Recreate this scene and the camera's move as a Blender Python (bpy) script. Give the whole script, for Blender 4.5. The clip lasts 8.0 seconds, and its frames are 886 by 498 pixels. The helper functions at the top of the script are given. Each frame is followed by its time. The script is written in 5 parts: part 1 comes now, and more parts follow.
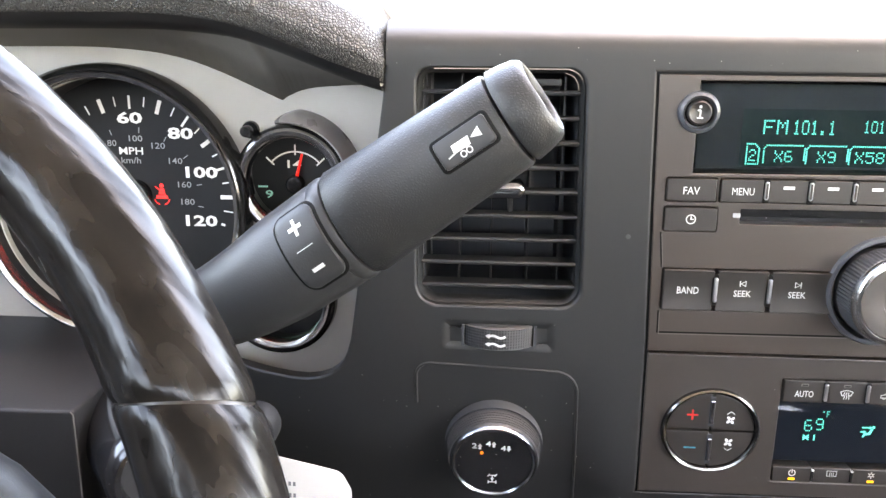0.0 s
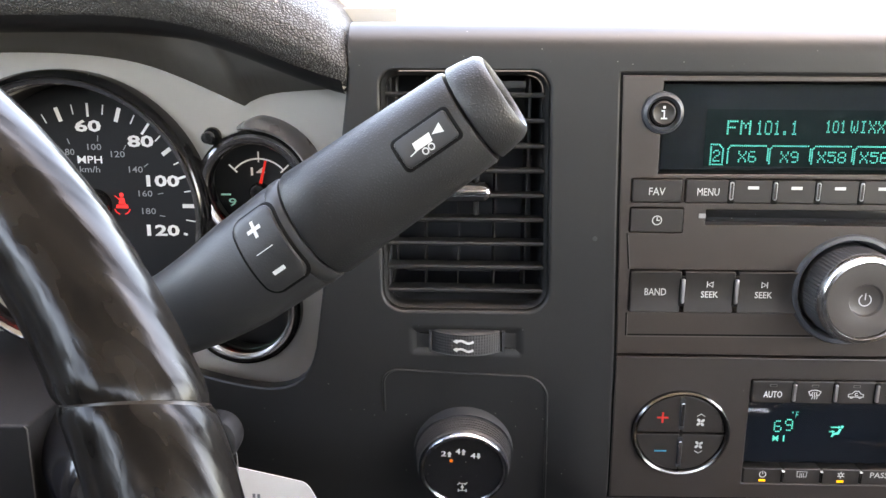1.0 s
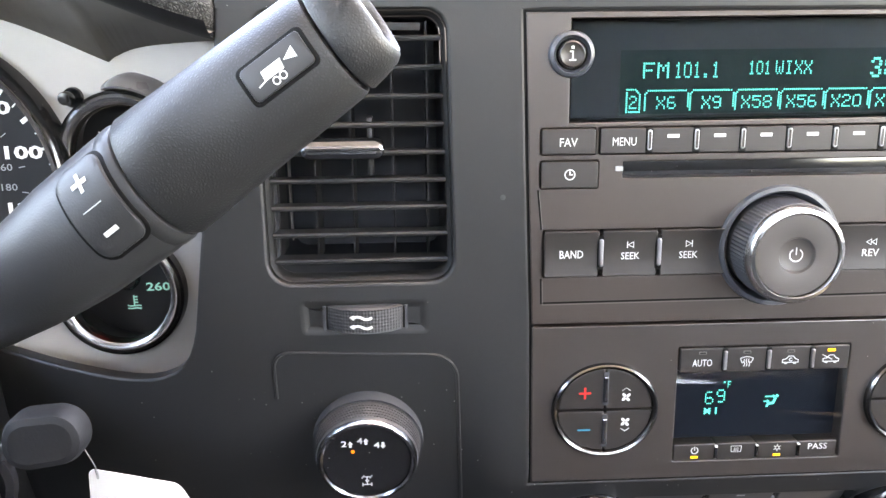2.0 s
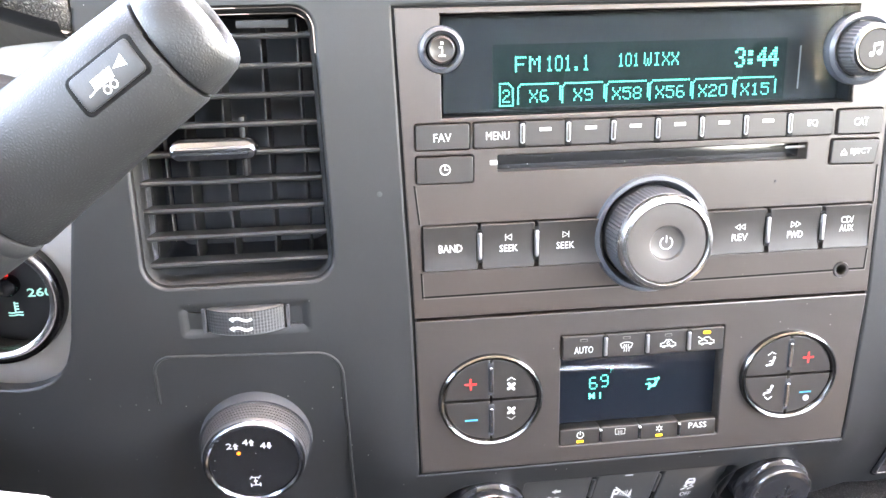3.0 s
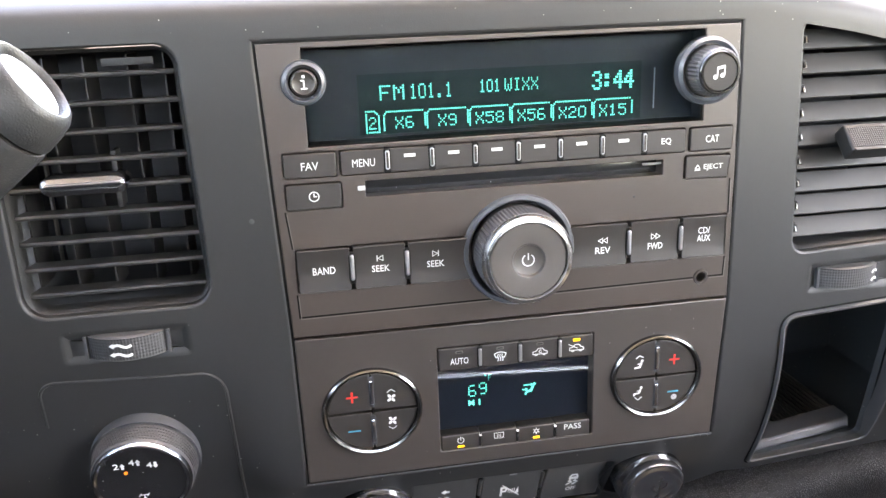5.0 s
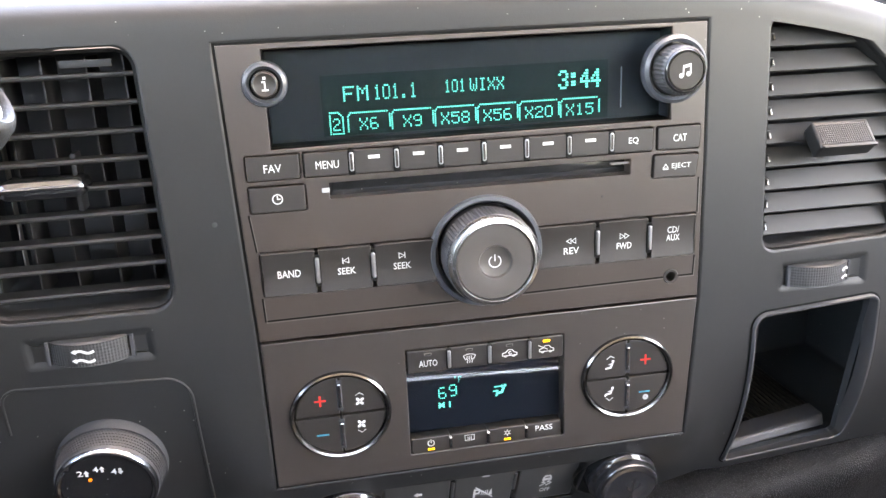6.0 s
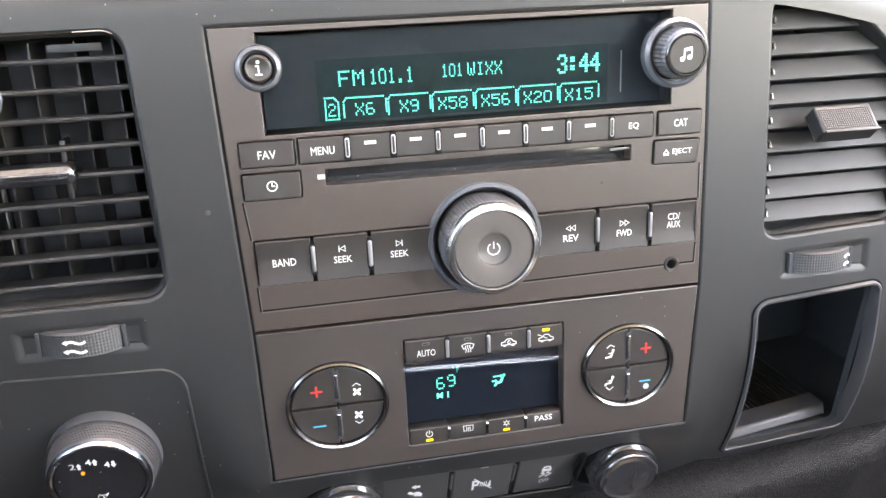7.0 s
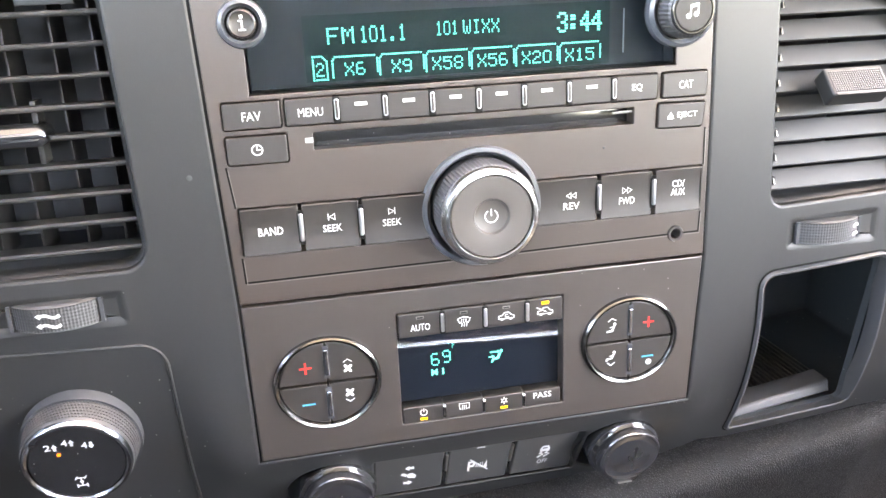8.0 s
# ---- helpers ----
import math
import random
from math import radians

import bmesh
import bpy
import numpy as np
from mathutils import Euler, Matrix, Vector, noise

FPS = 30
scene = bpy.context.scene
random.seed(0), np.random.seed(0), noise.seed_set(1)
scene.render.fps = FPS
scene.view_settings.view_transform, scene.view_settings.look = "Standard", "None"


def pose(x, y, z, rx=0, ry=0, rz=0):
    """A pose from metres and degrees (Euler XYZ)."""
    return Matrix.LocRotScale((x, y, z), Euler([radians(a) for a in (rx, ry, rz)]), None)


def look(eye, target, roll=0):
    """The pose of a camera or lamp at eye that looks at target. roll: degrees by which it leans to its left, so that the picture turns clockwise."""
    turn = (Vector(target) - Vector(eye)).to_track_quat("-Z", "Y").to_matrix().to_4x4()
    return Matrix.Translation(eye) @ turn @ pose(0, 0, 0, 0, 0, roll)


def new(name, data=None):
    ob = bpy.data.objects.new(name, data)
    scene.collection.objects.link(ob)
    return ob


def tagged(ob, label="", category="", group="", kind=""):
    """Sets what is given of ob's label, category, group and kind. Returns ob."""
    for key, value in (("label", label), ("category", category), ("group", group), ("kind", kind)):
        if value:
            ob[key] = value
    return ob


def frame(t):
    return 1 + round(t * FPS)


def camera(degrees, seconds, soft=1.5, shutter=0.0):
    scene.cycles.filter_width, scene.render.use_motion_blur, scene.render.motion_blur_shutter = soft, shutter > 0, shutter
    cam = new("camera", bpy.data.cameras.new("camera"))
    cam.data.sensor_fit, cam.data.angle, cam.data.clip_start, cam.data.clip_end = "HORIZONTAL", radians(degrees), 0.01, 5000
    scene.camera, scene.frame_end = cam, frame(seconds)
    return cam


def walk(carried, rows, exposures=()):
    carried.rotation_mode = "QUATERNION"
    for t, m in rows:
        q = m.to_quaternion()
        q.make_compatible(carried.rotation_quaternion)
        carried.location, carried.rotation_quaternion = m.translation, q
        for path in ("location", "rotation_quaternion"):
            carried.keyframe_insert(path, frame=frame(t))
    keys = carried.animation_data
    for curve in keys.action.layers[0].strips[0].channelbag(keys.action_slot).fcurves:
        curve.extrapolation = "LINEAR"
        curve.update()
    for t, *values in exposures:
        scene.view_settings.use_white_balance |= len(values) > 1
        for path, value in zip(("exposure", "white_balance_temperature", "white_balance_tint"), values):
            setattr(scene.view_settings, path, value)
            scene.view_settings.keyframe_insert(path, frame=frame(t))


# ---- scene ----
cam = camera(57.44, 8.0, 1.45)
PATH = [
    (0, (-0.1777, -0.3602, 0.0143), (-0.2792, 1.5721, -0.4918), 0.68),
    (0.5, (-0.1810, -0.3571, 0.0092), (-0.2332, 1.5900, -0.4447), 0.62),
    (1, (-0.1747, -0.3570, 0.0077), (-0.2097, 1.5878, -0.4573), 0.40),
    (1.2, (-0.1734, -0.3562, 0.0039), (-0.1979, 1.5891, -0.4599), 0.35),
    (2.3, (-0.1414, -0.3147, -0.0195), (-0.0024, 1.6225, -0.4969), -0.85),
    (2.5, (-0.1360, -0.3146, -0.0211), (0.0344, 1.6194, -0.5013), -0.92),
    (3, (-0.1253, -0.3235, -0.0088), (0.1006, 1.5945, -0.5288), -1.32),
    (3.5, (-0.1077, -0.3361, 0.0064), (0.1489, 1.5721, -0.5350), -1.65),
    (4, (-0.0961, -0.3429, 0.0132), (0.1674, 1.5610, -0.5398), -2.01),
    (4.5, (-0.0927, -0.3400, 0.0123), (0.1953, 1.5553, -0.5576), -2.05),
    (6, (-0.0738, -0.3380, 0.0127), (0.2458, 1.5481, -0.5710), -2.56),
    (6.5, (-0.0758, -0.3331, 0.0077), (0.2497, 1.5504, -0.5808), -2.64),
    (7, (-0.0747, -0.3333, 0.0079), (0.2576, 1.5470, -0.5874), -2.70),
    (7.5, (-0.0759, -0.3283, 0.0033), (0.2643, 1.5489, -0.5969), -2.76),
    (8, (-0.0757, -0.3196, -0.0058), (0.2838, 1.5480, -0.6244), -2.66),
]
# the dashboard's face leans back, and the path is given square to it
TILT = Matrix.Rotation(radians(-7), 4, "X")
EXPOSURES = [(t, e, 9350 if t < 2 else 8700 if t < 4 else 9100, 16) for t, e in [(0, 5.94), (0.5, 5.46), (1, 5.28), (2.5, 6.70), (3, 7.03), (3.5, 7.00), (4, 6.33), (4.5, 6.12), (6, 6.09), (7, 6.42), (7.5, 6.64), (8, 6.95)]]
walk(cam, [(t, TILT @ look(e, g, r)) for t, e, g, r in PATH], EXPOSURES)

# ---- world and light ----
world = bpy.data.worlds.new("sky")
scene.world = world
world.use_nodes = True
wn = world.node_tree.nodes
sky = wn.new("ShaderNodeTexSky")
sky.sky_type, sky.sun_disc = "NISHITA", False
sky.sun_elevation, sky.sun_rotation = radians(65), radians(121)
sky.air_density, sky.dust_density, sky.ozone_density = 1.0, 2.0, 1.0
world.node_tree.links.new(sky.outputs[0], wn["Background"].inputs["Color"])
wn["Background"].inputs["Strength"].default_value = 0.15
sun = new("sun", bpy.data.lights.new("sun", "SUN"))
sun.data.energy, sun.data.angle, sun.data.color = 3.5, radians(1), (1.0, 0.95, 0.88)
sun.matrix_world = look((0, 0, 6), (-0.362, 0.217, 5.094))


# ---- materials ----
def plastic(name, color, rough=0.45, grain=1400.0, bump=0.12, spec=0.5, vary=0.25, metal=0.0, coat=0.0, cloud=35.0, gloss=0.04, dust=0.0):
    """A painted or moulded surface: fine grain in the relief, slow drift in colour and gloss, sparse specks of dust."""
    m = bpy.data.materials.new(name)
    m.use_nodes = True
    n, l = m.node_tree.nodes, m.node_tree.links
    b = n["Principled BSDF"]
    tc = n.new("ShaderNodeTexCoord")
    big = n.new("ShaderNodeTexNoise")
    big.inputs["Scale"].default_value, big.inputs["Detail"].default_value = cloud, 4
    fine = n.new("ShaderNodeTexNoise")
    fine.inputs["Scale"].default_value, fine.inputs["Detail"].default_value = grain, 2
    l.new(tc.outputs["Object"], big.inputs["Vector"])
    l.new(tc.outputs["Object"], fine.inputs["Vector"])
    mix = n.new("ShaderNodeMix")
    mix.data_type = "RGBA"
    mix.inputs[6].default_value = (*[c * (1 - vary) for c in color], 1)
    mix.inputs[7].default_value = (*[min(1, c * (1 + vary)) for c in color], 1)
    l.new(big.outputs["Fac"], mix.inputs[0])
    top = mix.outputs[2]
    if dust:
        vor = n.new("ShaderNodeTexVoronoi")
        vor.inputs["Scale"].default_value = 240
        near = n.new("ShaderNodeMapRange")
        near.inputs["From Min"].default_value, near.inputs["From Max"].default_value = 0.035, 0.065
        near.inputs["To Min"].default_value, near.inputs["To Max"].default_value = 1.0, 0.0
        few = n.new("ShaderNodeMath")
        few.operation, few.inputs[1].default_value = "GREATER_THAN", 1.0 - dust
        both = n.new("ShaderNodeMath")
        both.operation = "MULTIPLY"
        speck = n.new("ShaderNodeMix")
        speck.data_type = "RGBA"
        speck.inputs[7].default_value = (0.30, 0.29, 0.27, 1)
        l.new(tc.outputs["Object"], vor.inputs["Vector"])
        l.new(vor.outputs["Distance"], near.inputs["Value"])
        l.new(vor.outputs["Color"], few.inputs[0])
        l.new(near.outputs["Result"], both.inputs[0])
        l.new(few.outputs[0], both.inputs[1])
        l.new(both.outputs[0], speck.inputs[0])
        l.new(top, speck.inputs[6])
        top = speck.outputs[2]
    l.new(top, b.inputs["Base Color"])
    mr = n.new("ShaderNodeMapRange")
    mr.inputs["To Min"].default_value, mr.inputs["To Max"].default_value = max(0.02, rough - gloss), rough + gloss
    l.new(big.outputs["Fac"], mr.inputs["Value"])
    l.new(mr.outputs["Result"], b.inputs["Roughness"])
    b.inputs["Specular IOR Level"].default_value = spec
    b.inputs["Metallic"].default_value = metal
    b.inputs["Coat Weight"].default_value = coat
    if bump:
        bp = n.new("ShaderNodeBump")
        bp.inputs["Strength"].default_value, bp.inputs["Distance"].default_value = bump, 0.0003
        l.new(fine.outputs["Fac"], bp.inputs["Height"])
        l.new(bp.outputs["Normal"], b.inputs["Normal"])
    return m


def leather(name, color, rough, scale, depth, dull=0.06, crease=0.0, shine=0.55):
    """Pebbled vinyl: cells with creases between, darkened by less shine in place of shade."""
    m = plastic(name, color, rough, 900, 0)
    n, l = m.node_tree.nodes, m.node_tree.links
    tc = n.new("ShaderNodeTexCoord")
    warp = n.new("ShaderNodeTexNoise")
    warp.inputs["Scale"].default_value = scale * 0.7
    add = n.new("ShaderNodeVectorMath")
    add.operation = "MULTIPLY_ADD"
    add.inputs[1].default_value = (0.45 / scale,) * 3
    vor = n.new("ShaderNodeTexVoronoi")
    vor.feature, vor.inputs["Scale"].default_value = "SMOOTH_F1", scale
    vor.inputs["Smoothness"].default_value = 0.25
    ramp = n.new("ShaderNodeMapRange")
    ramp.interpolation_type, ramp.inputs["From Min"].default_value, ramp.inputs["From Max"].default_value = "SMOOTHSTEP", 0.62, 0.12
    if crease:
        vor.feature = "DISTANCE_TO_EDGE"
        ramp.inputs["From Min"].default_value, ramp.inputs["From Max"].default_value = 0.0, crease
    bp = n.new("ShaderNodeBump")
    bp.inputs["Strength"].default_value, bp.inputs["Distance"].default_value = 1.0, depth
    l.new(tc.outputs["Object"], warp.inputs["Vector"])
    l.new(warp.outputs["Color"], add.inputs[0])
    l.new(tc.outputs["Object"], add.inputs[2])
    l.new(add.outputs[0], vor.inputs["Vector"])
    l.new(vor.outputs["Distance"], ramp.inputs["Value"])
    l.new(ramp.outputs["Result"], bp.inputs["Height"])
    gloss = n.new("ShaderNodeMapRange")
    gloss.inputs["To Min"].default_value, gloss.inputs["To Max"].default_value = dull, shine
    l.new(ramp.outputs["Result"], gloss.inputs["Value"])
    l.new(gloss.outputs["Result"], n["Principled BSDF"].inputs["Specular IOR Level"])
    l.new(bp.outputs["Normal"], n["Principled BSDF"].inputs["Normal"])
    return m


def glow(name, color, strength):
    m = bpy.data.materials.new(name)
    m.use_nodes = True
    b = m.node_tree.nodes["Principled BSDF"]
    b.inputs["Base Color"].default_value = (*color, 1)
    b.inputs["Emission Color"].default_value = (*color, 1)
    b.inputs["Emission Strength"].default_value = strength
    return m


def clear(name, tint, rough=0.03, ior=1.5):
    """A thin clear pane: lets light through, mirrors by its angle."""
    m = bpy.data.materials.new(name)
    m.use_nodes = True
    n, l = m.node_tree.nodes, m.node_tree.links
    n.remove(n["Principled BSDF"])
    tr, gl, fr, mx = (n.new("ShaderNode" + k) for k in ("BsdfTransparent", "BsdfGlossy", "Fresnel", "MixShader"))
    tr.inputs["Color"].default_value = (*tint, 1)
    gl.inputs["Roughness"].default_value = rough
    fr.inputs["IOR"].default_value = ior
    l.new(fr.outputs[0], mx.inputs[0])
    l.new(tr.outputs[0], mx.inputs[1])
    l.new(gl.outputs[0], mx.inputs[2])
    l.new(mx.outputs[0], n["Material Output"].inputs["Surface"])
    return m


BEZEL = plastic("soft_touch_plastic", (0.0112, 0.0114, 0.0118), 0.48, 1700, 0.10, 0.39, 0.10, dust=0.45)
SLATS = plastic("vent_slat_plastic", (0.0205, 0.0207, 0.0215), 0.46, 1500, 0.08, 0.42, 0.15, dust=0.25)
RADIO = plastic("radio_plastic", (0.0290, 0.0213, 0.0173), 0.41, 1700, 0.05, 0.55, 0.10, dust=0.15)
BUTTON = plastic("button_plastic", (0.0168, 0.0142, 0.0127), 0.42, 1500, 0.05, 0.45, 0.12, dust=0.3)
DIAL = plastic("dial_black", (0.013, 0.013, 0.014), 0.5, 900, 0.05, 0.25)
DARK = plastic("dark_recess", (0.0340, 0.0360, 0.0400), 0.7, 900, 0.1, 0.2)
GLOSSBLACK = plastic("gloss_black", (0.010, 0.010, 0.011), 0.16, 600, 0.0, 0.5, 0.2, dust=0.4)
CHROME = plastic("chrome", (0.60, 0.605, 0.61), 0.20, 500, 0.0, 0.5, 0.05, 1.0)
# copy of the chrome, its colour lowered to stand for shade
SHADED = plastic("shaded_chrome", (0.17, 0.168, 0.166), 0.20, 500, 0.0, 0.5, 0.05, 1.0)
SATIN = plastic("satin_metal", (0.46, 0.46, 0.46), 0.25, 800, 0.02, 0.5, 0.08, 1.0)
SMOKED = plastic("smoked_chrome", (0.30, 0.315, 0.345), 0.22, 500, 0.0, 0.5, 0.05, 1.0)
SILVER = plastic("silver_paint", (0.33, 0.315, 0.292), 0.38, 2500, 0.05, 0.5, 0.06, 0.30)
WHITE = plastic("white_lettering", (0.50, 0.50, 0.49), 0.5, 900, 0.0, 0.3, 0.03)
RED = plastic("red_lettering", (0.52, 0.03, 0.025), 0.5, 900, 0.0, 0.3, 0.05)
BLUE = plastic("blue_lettering", (0.02, 0.21, 0.31), 0.5, 900, 0.0, 0.3, 0.05)
KNOBRING = plastic("knob_surround", (0.042, 0.046, 0.053), 0.34, 900, 0.02, 0.5, 0.1)
KNURL = plastic("knurled_plastic", (0.031, 0.031, 0.033), 0.5, 900, 0.05, 0.5, 0.1)
BROW = plastic("smoky_plastic", (0.17, 0.155, 0.15), 0.28, 900, 0.0, 0.5, 0.1)
CUBBYSKIN = plastic("cubby_lining", (0.0260, 0.0295, 0.0325), 0.6, 900, 0.1, 0.15, 0.15, dust=0.35)
KNOBFACE = plastic("knob_face_plastic", (0.048, 0.042, 0.038), 0.48, 1500, 0.05, 0.45, 0.1)
CLIMATE = plastic("climate_plastic", (0.0268, 0.0222, 0.0197), 0.36, 1700, 0.05, 0.65, 0.10, dust=0.15)
CLIMATEBACK = plastic("climate_screen_black", (0.0055, 0.0075, 0.0115), 0.5, 600, 0.0, 0.1, 0.2)
GAP = plastic("shut_line_black", (0.004, 0.004, 0.0042), 0.7, 900, 0.0, 0.1)
BAR = plastic("divider_bar_metal", (0.42, 0.42, 0.42), 0.34, 800, 0.02, 0.5, 0.06, 1.0)
SWITCH = plastic("switch_plastic", (0.036, 0.0355, 0.035), 0.34, 1500, 0.05, 0.6, 0.12, dust=0.3)
DUCT = plastic("duct_plastic", (0.0440, 0.0470, 0.0530), 0.65, 900, 0.1, 0.15)
DULLFACE = plastic("dull_knob_face", (0.022, 0.0200, 0.0188), 0.6, 1500, 0.05, 0.25, 0.1)
# the slat plastic again, with shade put into a darker colour
SHADEDSLATS = plastic("shaded_slat_plastic", (0.0095, 0.0095, 0.0096), 0.5, 1500, 0.08, 0.35, 0.15, dust=0.3)
# pale plastic for worn edges and for painted highlights along edges
EDGE = plastic("worn_and_lit_edge_plastic", (0.085, 0.078, 0.072), 0.45, 900, 0.05)
GREYINK = plastic("grey_lettering", (0.30, 0.30, 0.30), 0.5, 900, 0.0, 0.3, 0.05)
HOODSKIN = leather("pebbled_dash_skin", (0.036, 0.035, 0.034), 0.38, 720, 0.00036, 0.05, 0.3)
PADSKIN = leather("pebbled_pad_skin", (0.0090, 0.0091, 0.0095), 0.50, 820, 0.0003, 0.05, 0.5, 0.40)
UNDER = plastic("hood_underside_plastic", (0.20, 0.19, 0.175), 0.5, 1500, 0.1)
GRIP = leather("lever_grip_skin", (0.0180, 0.0182, 0.0188), 0.43, 1000, 0.00006, 0.30, 0.5, 0.38)
LEVER = plastic("lever_plastic", (0.021, 0.0212, 0.0218), 0.42, 1500, 0.22, 0.36)
WHEELSKIN = plastic("polished_wheel_leather", (0.007, 0.0060, 0.0054), 0.17, 260, 0.14, 0.20, 0.6, 0.0, 0.0, 80.0, 0.07)
COLUMN = plastic("column_plastic", (0.011, 0.011, 0.012), 0.55, 900, 0.25, 0.25)
LCD = glow("lcd_green", (0.03, 0.72, 0.57), 0.0245)
LCDBACK = plastic("lcd_backing", (0.013, 0.0165, 0.0175), 0.6, 500, 0.0, 0.1)
glass = LCDBACK.node_tree.nodes["Principled BSDF"]
glass.inputs["Emission Color"].default_value, glass.inputs["Emission Strength"].default_value = (0.02, 0.50, 0.44, 1), 0.0004
AMBER = glow("amber_led", (1.0, 0.40, 0.01), 0.026)
ORANGE = glow("orange_led", (1.0, 0.20, 0.01), 0.006)
DIALWHITE = glow("lit_dial_white", (0.70, 0.72, 0.72), 0.009)
PALETIP = plastic("worn_pale_tip", (0.20, 0.196, 0.19), 0.36, 900, 0.05, 0.5, 0.15, 0.3)
GAUGERING = plastic("gauge_chrome", (0.42, 0.42, 0.42), 0.22, 500, 0.0, 0.5, 0.05, 1.0)
SEAMSKIN = plastic("worn_seam_leather", (0.014, 0.011, 0.009), 0.35, 500, 0.2)
NEEDLE = glow("needle_red", (1.0, 0.03, 0.02), 0.009)
REDLAMP = glow("red_warning_lamp", (1.0, 0.03, 0.03), 0.03)
GAUGETEAL = glow("gauge_teal", (0.30, 0.72, 0.62), 0.005)
PANE = clear("display_pane", (0.80, 0.84, 0.86), 0.03, 1.30)
COATED = clear("coated_display_pane", (0.80, 0.84, 0.86), 0.05, 1.10)
SCREENBACK = plastic("screen_black", (0.030, 0.031, 0.0335), 0.5, 600, 0.0, 0.1, 0.2)
RUBBER = plastic("satin_rubber", (0.017, 0.017, 0.0185), 0.14, 900, 0.06, 0.8, 0.2, dust=0.5)
PAPER = plastic("paper", (0.50, 0.485, 0.465), 0.7, 700, 0.1, 0.2, 0.04)
INK = plastic("printed_ink", (0.10, 0.10, 0.11), 0.6, 700, 0.0)
SEATCLOTH = plastic("charcoal_cloth", (0.035, 0.033, 0.031), 0.9, 300, 0.5, 0.1)
CLOTH = plastic("headliner_cloth", (0.28, 0.258, 0.228), 0.9, 300, 0.5, 0.1)
CARPET = plastic("carpet", (0.020, 0.0185, 0.017), 0.95, 300, 0.8, 0.1)
DOORSKIN = plastic("door_trim_vinyl", (0.060, 0.056, 0.052), 0.6, 500, 0.3)
ASPHALT = plastic("concrete", (0.34, 0.33, 0.31), 0.9, 40, 0.1, 0.3, 0.2, cloud=0.3)


def streaked(m, about):
    """Wear that runs lengthwise round a rim: bump, gloss and colour drawn out along the turn about the given object's y axis."""
    n, l = m.node_tree.nodes, m.node_tree.links
    b = n["Principled BSDF"]
    tc, cut, put = n.new("ShaderNodeTexCoord"), n.new("ShaderNodeSeparateXYZ"), n.new("ShaderNodeCombineXYZ")
    tc.object = about
    l.new(tc.outputs["Object"], cut.inputs[0])

    def calc(op, a, c=None):
        k = n.new("ShaderNodeMath")
        k.operation = op
        for i, v in ((0, a), (1, c)):
            if v is None:
                continue
            if isinstance(v, float):
                k.inputs[i].default_value = v
            else:
                l.new(v, k.inputs[i])
        return k.outputs[0]

    x, y, z = cut.outputs[0], cut.outputs[1], cut.outputs[2]
    r = calc("SQRT", calc("ADD", calc("MULTIPLY", x, x), calc("MULTIPLY", z, z)))
    l.new(r, put.inputs[0])
    l.new(y, put.inputs[1])
    l.new(calc("MULTIPLY", calc("ARCTAN2", z, x), 0.005), put.inputs[2])
    wide, fine = n.new("ShaderNodeTexNoise"), n.new("ShaderNodeTexNoise")
    wide.inputs["Scale"].default_value, wide.inputs["Detail"].default_value = 150, 2
    fine.inputs["Scale"].default_value, fine.inputs["Detail"].default_value = 700, 3
    for t in (wide, fine):
        l.new(put.outputs[0], t.inputs["Vector"])
    h = calc("ADD", calc("MULTIPLY", wide.outputs["Fac"], 1.0), calc("MULTIPLY", fine.outputs["Fac"], 0.12))
    bp = n.new("ShaderNodeBump")
    bp.inputs["Strength"].default_value, bp.inputs["Distance"].default_value = 0.55, 0.0008
    l.new(h, bp.inputs["Height"])
    l.new(bp.outputs["Normal"], b.inputs["Normal"])
    mr = n.new("ShaderNodeMapRange")
    mr.inputs["From Min"].default_value, mr.inputs["From Max"].default_value = 0.3, 0.7
    mr.inputs["To Min"].default_value, mr.inputs["To Max"].default_value = 0.12, 0.30
    l.new(wide.outputs["Fac"], mr.inputs["Value"])
    l.new(mr.outputs["Result"], b.inputs["Roughness"])
    polish = n.new("ShaderNodeMapRange")
    polish.inputs["From Min"].default_value, polish.inputs["From Max"].default_value = 0.36, 0.64
    polish.inputs["To Min"].default_value, polish.inputs["To Max"].default_value = 0.04, 0.36
    l.new(wide.outputs["Fac"], polish.inputs["Value"])
    l.new(polish.outputs["Result"], b.inputs["Specular IOR Level"])


# ---- helpers for building ----
AT = {}


def thing(name, at, label, category, group="", kind=""):
    ob = new(name)
    ob.empty_display_size = 0.01
    ob.matrix_basis = TILT @ Matrix.Translation(at)
    AT[ob.name] = Vector(at)
    return tagged(ob, label, category, group, kind)


